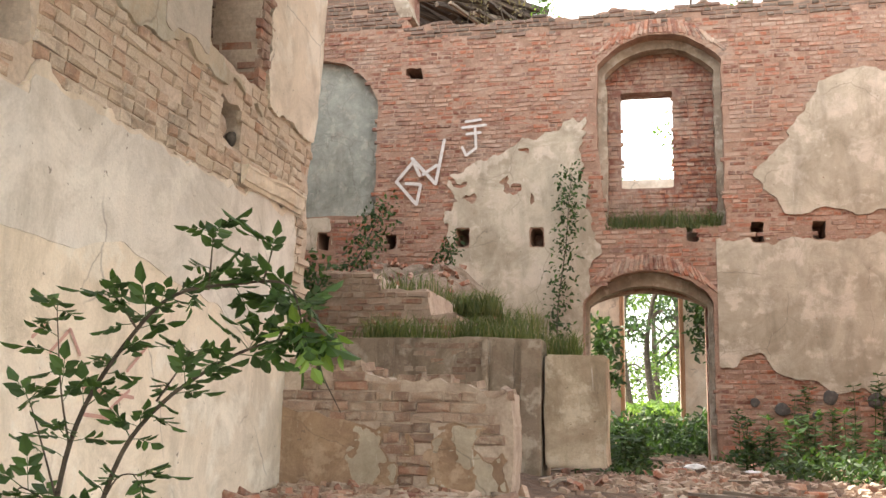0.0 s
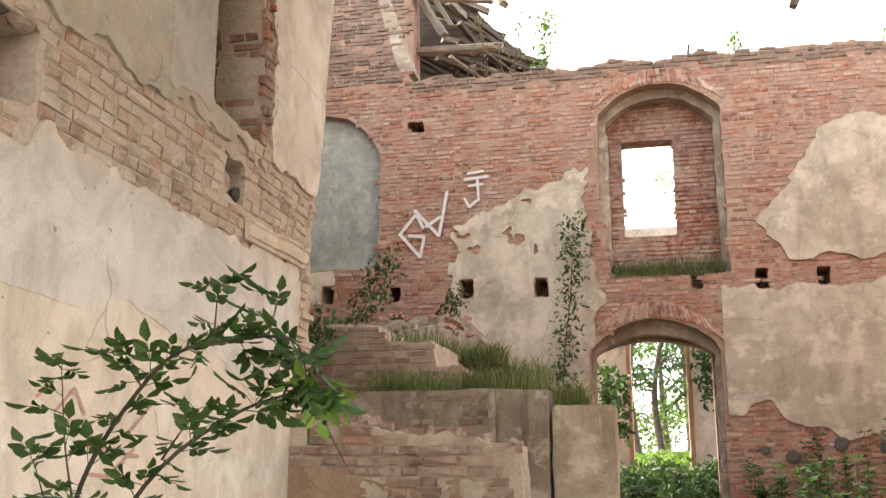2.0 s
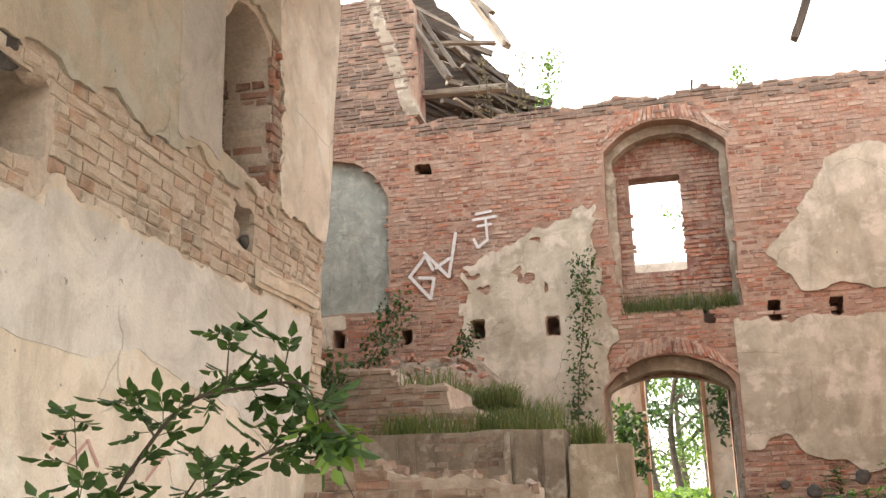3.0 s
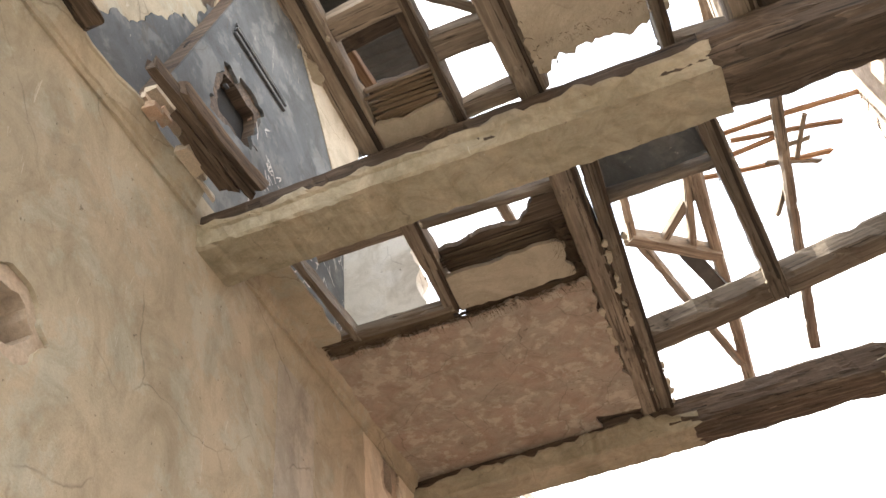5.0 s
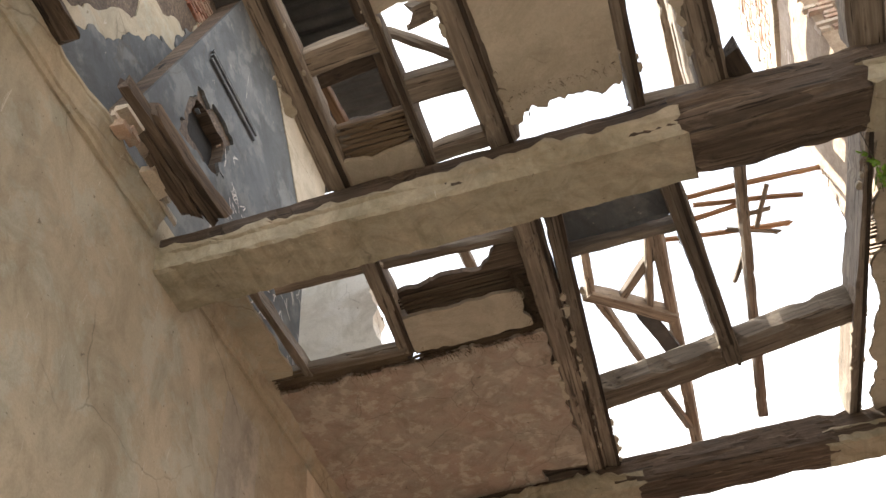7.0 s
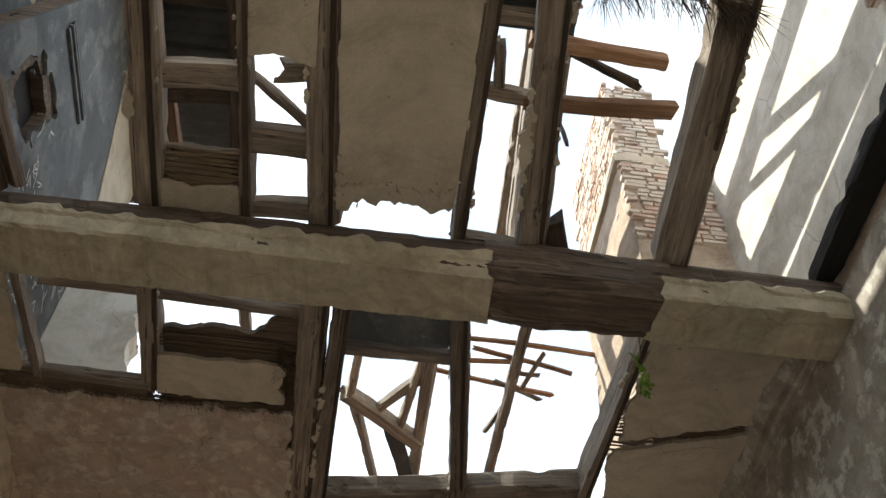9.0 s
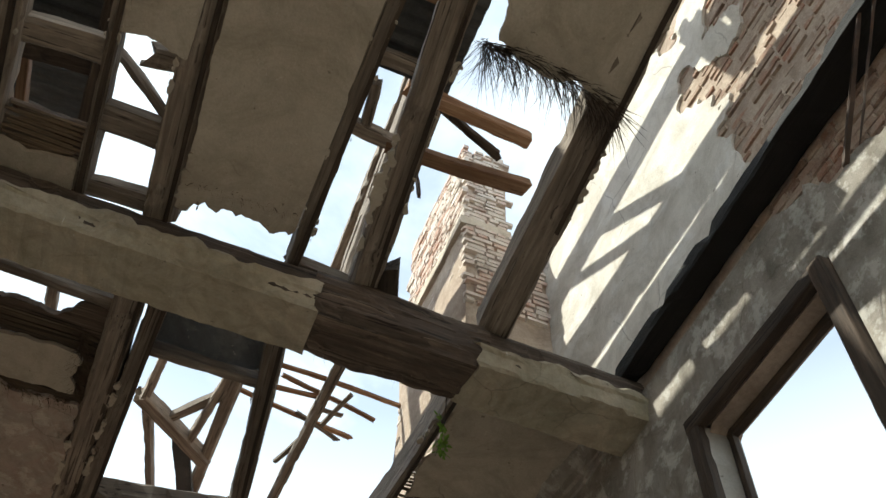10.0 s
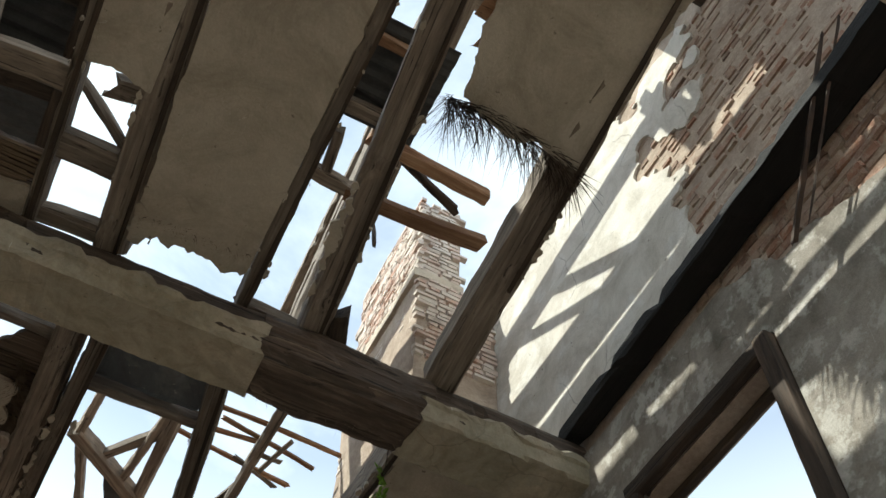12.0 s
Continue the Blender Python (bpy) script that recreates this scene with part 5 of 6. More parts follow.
def mound_mesh():
    xs, ys = np.arange(-6.4, -0.9, 0.12), np.arange(12.2, 16.05, 0.12)
    X, Y = np.meshgrid(xs, ys, indexing="ij")
    Z = 0.6 + (Y - 12.2) / 3.8 * 1.0 + np.clip((-1.0 - X) / 2.2, 0, 1) * 2.4 + 0.2 * fbm(X, Y, 1.3, 113) + 0.08 * fbm(X, Y, 5, 114)
    Z = Z * np.clip((-0.85 - X) / 0.5, 0, 1) + 0.5 * (1 - np.clip((-0.85 - X) / 0.5, 0, 1))
    ny = len(ys)
    return mesh_of("rubble_mound", np.stack([X, Y, Z], -1).reshape(-1, 3).tolist(), [(i * ny + j, (i + 1) * ny + j, (i + 1) * ny + j + 1, i * ny + j + 1) for i in range(len(xs) - 1) for j in range(ny - 1)])


put("rubble_mound", mound_mesh(), M_HEAP, None, "sloping heap of rubble and earth against the wall", "rubble", kind="stuff")

# wreck of the roof behind the far wall
W = "grey fallen roof timber behind the wall top"
wr = np.random.RandomState(31)
put("wall_wreck", slab_mesh("wall_wreck", lambda u, v: np.minimum(12.6 - 1.45 * (u + 4.7) - v, 1.0) + 0.25 * fbm(u, v, 2, 115), -5.6, -1.6, 7.5, 13.0, 0.12, 0.3, on_y(19.0, -1)), M_WOOD_DARK, None, "dark boarded gable of a wrecked roof", "wall", kind="structure")
for k in range(70):
    f = wr.rand()
    x = -4.5 + 2.4 * f
    z = 8.5 + wr.rand() * max(0.25, 3.6 * (1 - f))
    timber("fallen_timber", (x - wr.uniform(0.2, 0.7), 17.2 + wr.rand() * 1.4, z + wr.uniform(-0.3, 0.3)), (x + wr.uniform(0.3, 0.8), 18.75 + wr.rand() * 0.4, z + wr.uniform(-0.45, 0.15)), wr.uniform(0.08, 0.16), wr.uniform(0.05, 0.14), W, "timber", M_WOOD if k % 3 == 0 else M_WOOD_DARK, "fallen roof timbers")
for p, q, w in [((-4.6, 16.6, 10.9), (-3.72, 16.4, 9.3), 0.2), ((-4.35, 16.7, 10.9), (-3.6, 16.5, 9.5), 0.12), ((-4.6, 16.8, 9.25), (-2.7, 16.9, 9.2), 0.2), ((-4.0, 17.4, 12.4), (-2.63, 16.6, 9.9), 0.2), ((-4.2, 17.2, 12.3), (-2.9, 16.6, 10.6), 0.16), ((-4.9, 16.8, 11.4), (-3.3, 16.7, 10.2), 0.14), ((-4.6, 17.0, 10.4), (-2.9, 17.0, 10.2), 0.12)]:
    timber("fallen_timber", p, q, w, w * 0.6, W, "timber", M_WOOD, "fallen roof timbers")
# raking plaster edge of the brick pier
put("raking_edge", slab_mesh("raking_edge", lambda u, v: np.minimum(0.13 - np.abs((u + 4.42) + (v - 8.8) * 0.30 + 0.04 * fbm(v, u * 0, 4, 116)), 1.0), -5.6, -4.2, 8.5, 11.0, 0.05, 0.5, on_y(16.0, -1)), M_GRIMY, wall_far, "raking plaster edge of the brick pier")

# brick and leaf tufts on the wall top, iron spike
timber("spike", (0.55, 16.3, 8.2), (0.58, 16.3, 8.68), 0.035, 0.035, "thin rusty spike on the wall top", "spike", M_IRON)
timber("hanging_beam", (2.9, 16.2, 10.6), (2.28, 16.2, 9.1), 0.16, 0.14, "hanging end of a broken roof beam", "timber", M_WOOD_DARK)

# ---------------- room behind the arch ----------------
wall_rear = put("wall_rear", slab_mesh("wall_rear", lambda u, v: np.minimum(-rect(u, v, -0.80, 0.33, 0.0, 5.2), 6.6 - v), -6.0, 5.5, 0.5, 6.8, 0.1, 0.5, on_y(21.0, -1)), M_PLASTER_WARM, None, "plastered rear wall with a tall doorway", "wall", kind="structure")
for x in (-0.84, 0.37):
    timber("door_jamb", (x, 20.96, 1.4), (x, 20.96, 5.2), 0.09, 0.14, "", "", M_WOOD_NEW, parent=wall_rear, rough=0.006, ragged=0.0)

# ---------------- lettering and marks on the walls ----------------
def strokes(name, segs, place, width, mat, parent, label):
    vs, fs = [], []
    for (a, b), (c, d) in segs:
        n = Vector((-(d - b), c - a)).normalized() * width / 2
        k = len(vs)
        m, e = Vector(((a + c) / 2, (b + d) / 2)), Vector((c - a, d - b)).normalized() * width * 0.4
        for u, v in ((a + n.x - e.x * 0, b + n.y), (a - e.x, b - e.y), (a - n.x, b - n.y), (c - n.x, d - n.y), (c + e.x, d + e.y), (c + n.x, d + n.y)):
            vs.append(place(u, v, 0.0012 * (k // 6)))
        fs.append(tuple(range(k, k + 6)))
    return put(name, mesh_of(name, vs, fs), mat, parent, label)


strokes("graffiti", [((-4.42, 5.50), (-4.12, 5.86)), ((-4.12, 5.86), (-4.0, 5.60)), ((-4.40, 5.5), (-4.05, 5.10)), ((-4.05, 5.10), (-3.98, 5.45)), ((-3.98, 5.45), (-4.25, 5.48)),
                     ((-4.15, 5.92), (-3.72, 5.45)), ((-3.72, 5.45), (-3.58, 6.22)), ((-3.95, 5.62), (-3.70, 5.78))], on_y(15.965, -1), 0.055, M_PAINT_WHITE, wall_far, "white sprayed scrawl")
strokes("graffiti", [((-3.28, 6.42), (-2.86, 6.45)), ((-3.22, 6.52), (-2.95, 6.55)), ((-3.05, 6.4), (-3.03, 6.05)), ((-3.03, 6.05), (-3.2, 5.93)), ((-3.2, 5.93), (-3.27, 6.08)), ((-3.2, 6.3), (-2.95, 6.32))], on_y(15.965, -1), 0.045, M_PAINT_WHITE, wall_far, "white sprayed scrawl")
strokes("painted_cross", [((6.03, 2.48), (6.04, 2.98)), ((6.05, 2.68), (6.36, 2.69))], on_x(LX + 0.003, 1), 0.05, M_PAINT_WHITE, wall_left, "white painted strokes")
strokes("red_scrawl", [((4.5, 1.70), (5.0, 1.66)), ((4.7, 1.56), (4.95, 1.7)), ((4.5, 1.57), (4.78, 1.55)), ((4.2, 1.86), (4.35, 1.98)), ((4.35, 1.98), (4.45, 1.86)), ((4.05, 1.92), (4.15, 1.99)), ((4.9, 1.8), (5.1, 1.95))], on_x(LX + 0.003, 1), 0.02, M_PAINT_RED, wall_left, "faded red scrawl")
strokes("red_scrawl", [((-0.5, 3.82), (-0.3, 3.86)), ((-0.3, 3.86), (-0.1, 3.80)), ((-0.1, 3.80), (0.15, 3.86))], on_y(16.5, -1), 0.03, M_PAINT_RED, wall_far, "faded red scrawl")
# faded grey strip painted beside the niche, and older coats showing low on the wall
put("paint_coat", slab_mesh("grey_strip", lambda u, v: np.minimum(rect(u, v, 5.08, 5.66, 3.9 + 0.06 * fbm(u, v, 6, 121), 6.4), 1.0), 5.0, 5.7, 3.8, 6.5, 0.04, 0.006, on_x(LX + 0.006, 1), False), M_STRIP, wall_left, "faded grey painted strip")
put("paint_coat", slab_mesh("grey_coat", lambda u, v: np.minimum.reduce([v - 2.35 + 0.25 * fbm(u, v, 0.8, 122), 3.12 + 0.05 * fbm(u, v, 6, 123) - v, left_lower(u, v) - 0.02, u - 3.4 + 0.2 * fbm(u, v, 1, 124)]), 3.0, 7.6, 1.9, 3.3, 0.04, 0.005, on_x(LX + 0.005, 1), False), M_PALE_GREY, wall_left, "pale grey upper coat")

# ---------------- brickwork of the walls ----------------
rs = np.random.RandomState(41)


def left_bare(u, v):
    return np.minimum.reduce([-left_lower(u, v) - 0.005, -left_upper(u, v) - 0.005, left_core(u, v) - 0.02])


band = courses(3.3, 7.75, 3.0, 4.1, left_bare, rs, 0.06, 0.75)
single_bricks(band[:300], 0.004, wall_left, on_x(LX - 0.03, 1), -90, rs, M_BRICK_ONE_PALE)
rest = courses(-1.0, 7.8, 1.0, 4.1, lambda u, v: np.where((u > 3.3) & (v > 3.0), -1, left_bare(u, v)), rs, 0.05)
put("brickwork", brickwork("brickwork", rest, 0.018, on_x(LX - 0.03, 1), rs), M_BRICK_PALE, wall_left, kind="stuff")
# dark bricks put the shade of the deep recesses into their colour
put("brickwork", brickwork("brickwork", courses(5.6, 6.7, 3.9, 5.4, lambda u, v: u * 0 + 1, rs), 0.03, on_x(LX - 0.45, 1), rs, 0.015), M_BRICK_MOSSY_SHADED, wall_left, kind="stuff")
put("brickwork", brickwork("brickwork", courses(2.9, 3.95, 3.15, 3.75, lambda u, v: u * 0 + 1, rs), 0.03, on_x(LX - 0.45, 1), rs, 0.02), M_BRICK_MOSSY_SHADED, wall_left, kind="stuff")

# brick sides and head of the niche in the left wall
put("brickwork", brickwork("brickwork", courses(-3.28, -2.88, 3.95, 5.1, lambda u, v: u * 0 + 1, rs, 0.03, 0.6), 0.012, on_y(6.56, -1), rs, 0.012), M_BRICK, wall_left, kind="stuff")
single_bricks(courses(6.54, 6.70, 3.95, 5.25, lambda u, v: u * 0 + 1, rs, 0.05, 1.0), 0.016, wall_left, on_x(LX - 0.03, 1), -90, rs, M_BRICK_ONE)
far_bricks = courses(-6.8, 4.6, 0.9, 10.8, lambda u, v: np.minimum.reduce([far_core(u, v) - 0.03, -far_plaster(u, v) - 0.005, np.where((u < -4.35) & (v > 8.3), -1, far_top(u) - 0.26 - v)]), rs, 0.04)
put("brickwork", brickwork("brickwork", far_bricks, 0.002, on_y(FY + 0.015, -1), rs, 0.007), M_BRICK, wall_far, kind="stuff")
# dirty top courses, plus pier bricks coloured dark for the shade on them
dirty_shaded = courses(-6.8, 4.6, 7.7, 11.2, lambda u, v: np.minimum(far_top(u) - 0.01 - v, np.maximum(v - far_top(u) + 0.28 + 0.08 * fbm(u, v, 3, 159), np.where((u < -4.35) & (v > 8.3), 1, -1))), rs, 0.06)
put("brickwork", brickwork("brickwork", dirty_shaded, 0.012, on_y(FY + 0.015, -1), rs, 0.016), M_BRICK_MOSSY_SHADED, wall_far, kind="stuff")
put("brickwork", brickwork("brickwork", courses(-1.05, 1.05, 4.6, 8.0, lambda u, v: -rect(u, v, -0.7, 0.29, 5.34, 7.14), rs), 0.01, on_y(FY + 0.575, -1), rs), M_BRICK, wall_far, kind="stuff")


def voussoirs(u0, u1, spring, rise, count, seed, mat):
    """A ring of bricks on end over a segmental head."""
    rs = np.random.RandomState(seed)
    c, w = (u0 + u1) / 2, (u1 - u0) / 2
    r = (w * w + rise * rise) / (2 * rise)
    zc = spring + rise - r
    a0 = math.asin(min(1, w / r))
    longs = BRICKS_BUILT[mat.name][0]
    for k in range(count):
        a = (-a0 + 2 * a0 * (k + 0.5) / count) * 0.88
        ob = new("brick", longs[rs.randint(4)])
        ob.parent = wall_far
        ob.matrix_basis = Matrix.Translation((c + (r + 0.14) * math.sin(a), FY + 0.008 + rs.uniform(-0.006, 0.006), zc + (r + 0.14) * math.cos(a))) @ pose(0, 0, 0, 0, 90 + math.degrees(a) + rs.uniform(-2, 2), 180)


voussoirs(-1.22, 0.79, 3.42, 0.50, 30, 1, M_BRICK_ONE)
voussoirs(-1.0, 1.01, 7.4, 0.5, 30, 2, M_BRICK_ONE)

right_bare = courses(-0.5, 3.2, 5.9, 6.9, lambda u, v: np.minimum(-right_plaster(u, v), -right_open(u, v) - 0.05), rs, 0.06, 0.5)
single_bricks(right_bare[:300], 0.008, wall_right, on_x(RX + 0.03, -1), 90, rs, M_BRICK_ONE_DULL)
put("brickwork", brickwork("brickwork", courses(-1.0, 6.0, 7.0, 10.6, lambda u, v: -upper_right_plaster(u, v), rs, 0.10, 0.5), 0.006, on_x(UX + 0.03, -1), rs, 0.016), M_BRICK_DULL, wall_right_upper, kind="stuff")
put("brickwork", brickwork("brickwork", courses(1.1, 4.8, 9.6, 11.1, lambda u, v: np.minimum(attic_back(u, v), v - 10.4 - 0.4 * fbm(u, v, 1.5, 82)), rs, 0.06), 0.016, on_x(-3.22, 1), rs), M_BRICK, wall_attic_back, kind="stuff")
# rough bricks left along the wall top by the beam
rag = courses(3.0, 3.8, 6.88, 7.1, lambda u, v: u * 0 + 1, rs, 0.2, 0.6)
put("brickwork", brickwork("brickwork", rag, 0.03, on_x(-2.72, 1), rs, 0.04), M_BRICK_PALE, wall_left, kind="stuff")
# iron rod hanging on the right wall
timber("iron_rod", (2.86, 0.75, 7.3), (2.92, 1.62, 6.15), 0.018, 0.018, "thin rusty rod hanging on the wall", "rod", M_IRON)
timber("iron_rod", (2.88, 0.62, 7.3), (2.95, 1.50, 6.2), 0.014, 0.014, "thin rusty rod hanging on the wall", "rod", M_IRON)

# rough field stones built into the wall above the recess
for k, (y, z, r) in enumerate([(3.55, 3.72, 0.16), (3.86, 3.74, 0.13), (4.08, 3.70, 0.10), (3.3, 3.62, 0.12), (6.02, 3.52, 0.10), (6.28, 3.50, 0.07)]):
    bm = bmesh.new()
    bmesh.ops.create_icosphere(bm, subdivisions=3, radius=r)
    for v in bm.verts:
        v.co += noise.noise_vector(v.co * 5 + Vector((k * 5, 0, 0))) * r * 0.55 + noise.noise_vector(v.co * 22) * r * 0.12
        v.co.x *= 0.5
        v.co.z *= 0.75
    st = part("field_stone", bm, M_STONE if k % 3 != 1 else M_MORTAR, wall_left, "rough dark field stone")
    st.location = (LX - 0.09, y, z)
# dark stones low in the far wall
for k, (x, z, r) in enumerate([(2.45, 1.95, 0.12), (1.75, 1.75, 0.11), (2.0, 1.62, 0.10), (1.35, 1.85, 0.07), (3.1, 1.9, 0.12), (2.25, 1.68, 0.07)]):
    bm = bmesh.new()
    bmesh.ops.create_icosphere(bm, subdivisions=3, radius=r)
    for v in bm.verts:
        v.co += noise.noise_vector(v.co * 5 + Vector((k * 3, 9, 0))) * r * 0.3
        v.co.y *= 0.18
    st = part("field_stone", bm, M_STONE, wall_far, "dark field stone in the wall")
    st.location = (x, FY - 0.005, z)


# ---------------- plants ----------------
def leaf_faces(vs, fs, p, d, side, length, width):
    """A pointed leaf of four faces, folded a little along its rib."""
    up = d.cross(side).normalized() * width * 0.18
    b = len(vs)
    vs += [p, p + d * length * 0.35 + side * width / 2 + up, p + d * length * 0.45, p + d * length * 0.35 - side * width / 2 + up,
           p + d * length * 0.75 + side * width * 0.32 + up, p + d * length * 0.75 - side * width * 0.32 + up, p + d * length]
    fs += [(b, b + 1, b + 2), (b, b + 2, b + 3), (b + 1, b + 4, b + 6, b + 2), (b + 2, b + 6, b + 5, b + 3)]


def rand_dir(rs, up=0.0):
    v = Vector(rs.normal(size=3)) + Vector((0, 0, up))
    return v.normalized()


def tube(pts, r0, r1, sides=6):
    vs, fs = [], []
    pts = [Vector(p) for p in pts]
    for i, p in enumerate(pts):
        t = (pts[min(i + 1, len(pts) - 1)] - pts[max(i - 1, 0)]).normalized()
        a = t.orthogonal().normalized()
        b = t.cross(a)
        r = r0 + (r1 - r0) * i / (len(pts) - 1)
        for k in range(sides):
            w = 2 * math.pi * k / sides
            vs.append(p + (a * math.cos(w) + b * math.sin(w)) * r)
    for i in range(len(pts) - 1):
        fs += [(sides * i + k, sides * i + (k + 1) % sides, sides * i + sides + (k + 1) % sides, sides * i + sides + k) for k in range(sides)]
    return vs, fs


def smooth_path(pts, n=5):
    out = []
    pts = [Vector(p) for p in pts]
    for i in range(len(pts) - 1):
        p0, p1, p2, p3 = pts[max(i - 1, 0)], pts[i], pts[i + 1], pts[min(i + 2, len(pts) - 1)]
        for k in range(n):
            t = k / n
            out.append(0.5 * ((2 * p1) + (p2 - p0) * t + (2 * p0 - 5 * p1 + 4 * p2 - p3) * t * t + (3 * p1 - p0 - 3 * p2 + p3) * t ** 3))
    return out + [pts[-1]]


def compound_leaf(seed, material):
    """A pinnate leaf along x: a stalk with two or three pairs of leaflets and one at the tip."""
    rs = np.random.RandomState(seed)
    vs, fs = [], []
    ln = 0.085
    pts = [Vector((ln * s, 0, -0.03 * s * s)) for s in (0, 0.5, 1.0)]
    tv, tf = tube(pts, 0.0016, 0.001, 4)
    vs += tv
    fs += tf
    for s in (0.45, 0.72):
        for sg in (-1, 1):
            d = Vector((0.55, sg * 0.8, rs.uniform(-0.5, 0.05))).normalized()
            leaf_faces(vs, fs, Vector((ln * s, 0, -0.03 * s * s)), d, d.cross(Vector((0, 0, 1))).normalized(), rs.uniform(0.045, 0.06), rs.uniform(0.024, 0.032))
    d = Vector((1, rs.uniform(-0.2, 0.2), -0.35)).normalized()
    leaf_faces(vs, fs, pts[-1], d, d.cross(Vector((0, 0, 1))).normalized(), 0.065, 0.036)
    me = mesh_of("leaf", [tuple(v) for v in vs], fs)
    me.materials.append(material)
    return me


LEAVES = [compound_leaf(k, M_LEAF) for k in range(6)]
LEAVES_LIGHT = [compound_leaf(k + 20, M_LEAF_LIGHT) for k in range(4)]


def set_leaf(meshes, parent, p, d, rs, scale=1.0):
    ob = new("leaf", meshes[rs.randint(len(meshes))])
    ob.parent = parent
    ob.matrix_basis = along(p, Vector(p) + d, rs.uniform(-40, 40)) @ Matrix.Scale(scale, 4)


shrub = new("elder_shrub")
tagged(shrub, "young elder shrub with arching leafy branches", "shrub")
g0 = float(ground_z(np.array(-1.6), np.array(2.4))) - 0.05
BRANCHES = [
    [(-1.60, 2.4, g0), (-1.58, 2.4, 1.0), (-1.57, 2.4, 1.36), (-1.51, 2.4, 1.60), (-1.37, 2.4, 1.81), (-1.25, 2.38, 1.90), (-1.09, 2.38, 1.925), (-0.94, 2.38, 1.92), (-0.90, 2.4, 1.80)],
    [(-1.60, 2.4, g0), (-1.5, 2.42, 1.1), (-1.41, 2.4, 1.44), (-1.29, 2.4, 1.61), (-1.11, 2.4, 1.73), (-0.97, 2.4, 1.78), (-0.87, 2.4, 1.79)],
    [(-1.545, 2.4, 1.5), (-1.57, 2.38, 1.65), (-1.60, 2.38, 1.86)], [(-1.57, 2.4, 1.36), (-1.64, 2.42, 1.5), (-1.69, 2.42, 1.62)],
    [(-1.16, 2.38, 1.91), (-1.15, 2.37, 2.06)], [(-1.01, 2.38, 1.925), (-0.985, 2.38, 2.02)], [(-1.30, 2.4, 1.62), (-1.22, 2.42, 1.75)], [(-1.37, 2.4, 1.81), (-1.42, 2.36, 1.90)],
    [(-1.46, 2.4, 1.3), (-1.40, 2.4, 1.42), (-1.33, 2.4, 1.43)], [(-0.97, 2.4, 1.78), (-0.93, 2.42, 1.88), (-0.99, 2.42, 1.90)], [(-1.57, 2.4, 1.34), (-1.66, 2.38, 1.39), (-1.68, 2.38, 1.36)],
    [(-0.9, 2.4, 1.82), (-0.86, 2.4, 1.72), (-0.80, 2.42, 1.60)]]
rs = np.random.RandomState(51)
for bi, pts in enumerate(BRANCHES):
    path = smooth_path(pts)
    tv, tf = tube(path, 0.009 if bi < 2 else 0.0035, 0.0022 if bi < 2 else 0.0012)
    put("branch", mesh_of("branch", [tuple(v) for v in tv], tf), M_BARK, shrub)
    if bi == 11:
        continue
    first = 12 if bi < 2 else 1
    for i in range(first, len(path)):
        for k in range(2 if bi < 2 else 1 + (i == len(path) - 1) * 2):
            if rs.rand() < 0.75 or i == len(path) - 1:
                t = (path[i] - path[i - 1]).normalized()
                d = (t * 0.6 + Vector((rs.uniform(-1, 1), rs.uniform(-1, 0.8), rs.uniform(-0.45, 0.8)))).normalized()
                set_leaf(LEAVES, shrub, path[i], d, rs, rs.uniform(0.65, 1.1))
for k in range(8):
    set_leaf(LEAVES_LIGHT, shrub, Vector((-0.87, 2.38, 1.80)) + Vector(rs.uniform(-0.06, 0.06, 3)), rand_dir(rs, 0.2), rs, rs.uniform(0.6, 1.0))

# sprig hanging under the beam
sprig = new("leafy_sprig")
tagged(sprig, "bright green leafy sprig hanging below the beam", "plant")
tv, tf = tube(smooth_path([(1.74, 4.2, 6.56), (1.85, 4.5, 6.60), (1.93, 4.75, 6.62), (1.92, 4.85, 6.50)]), 0.004, 0.002)
put("stem", mesh_of("stem", [tuple(v) for v in tv], tf), M_BARK, sprig)
for k in range(13):
    s = rs.rand()
    set_leaf(LEAVES_LIGHT, sprig, Vector((1.86, 4.5, 6.6)).lerp(Vector((1.93, 4.86, 6.5)), s), rand_dir(rs, -0.3), rs, rs.uniform(0.6, 0.95))


def leaf_cloud(name, centres, count, size, material, parent, label="", kind="", category="", seed=0, up=0.3):
    """Many leaves scattered through blobs (x, y, z, rx, ry, rz), denser outside."""
    rs = np.random.RandomState(seed)
    vs, fs = [], []
    vol = np.array([c[3] * c[4] * c[5] for c in centres]) ** 0.67
    pick = rs.choice(len(centres), count, p=vol / vol.sum())
    for i in pick:
        c = centres[i]
        v = rand_dir(rs) * rs.uniform(0.35, 1.05)
        p = Vector((c[0] + v.x * c[3], c[1] + v.y * c[4], c[2] + v.z * c[5]))
        d = rand_dir(rs, up * rs.uniform(-2, 1))
        s = size * rs.uniform(0.6, 1.4)
        leaf_faces(vs, fs, p, d, d.orthogonal().normalized(), s, s * 0.55)
    return put(name, mesh_of(name, [tuple(v) for v in vs], fs), material, parent, label, category, "", kind)


def on_ground(x, y):
    return float(ground_z(np.array(float(x)), np.array(float(y))))


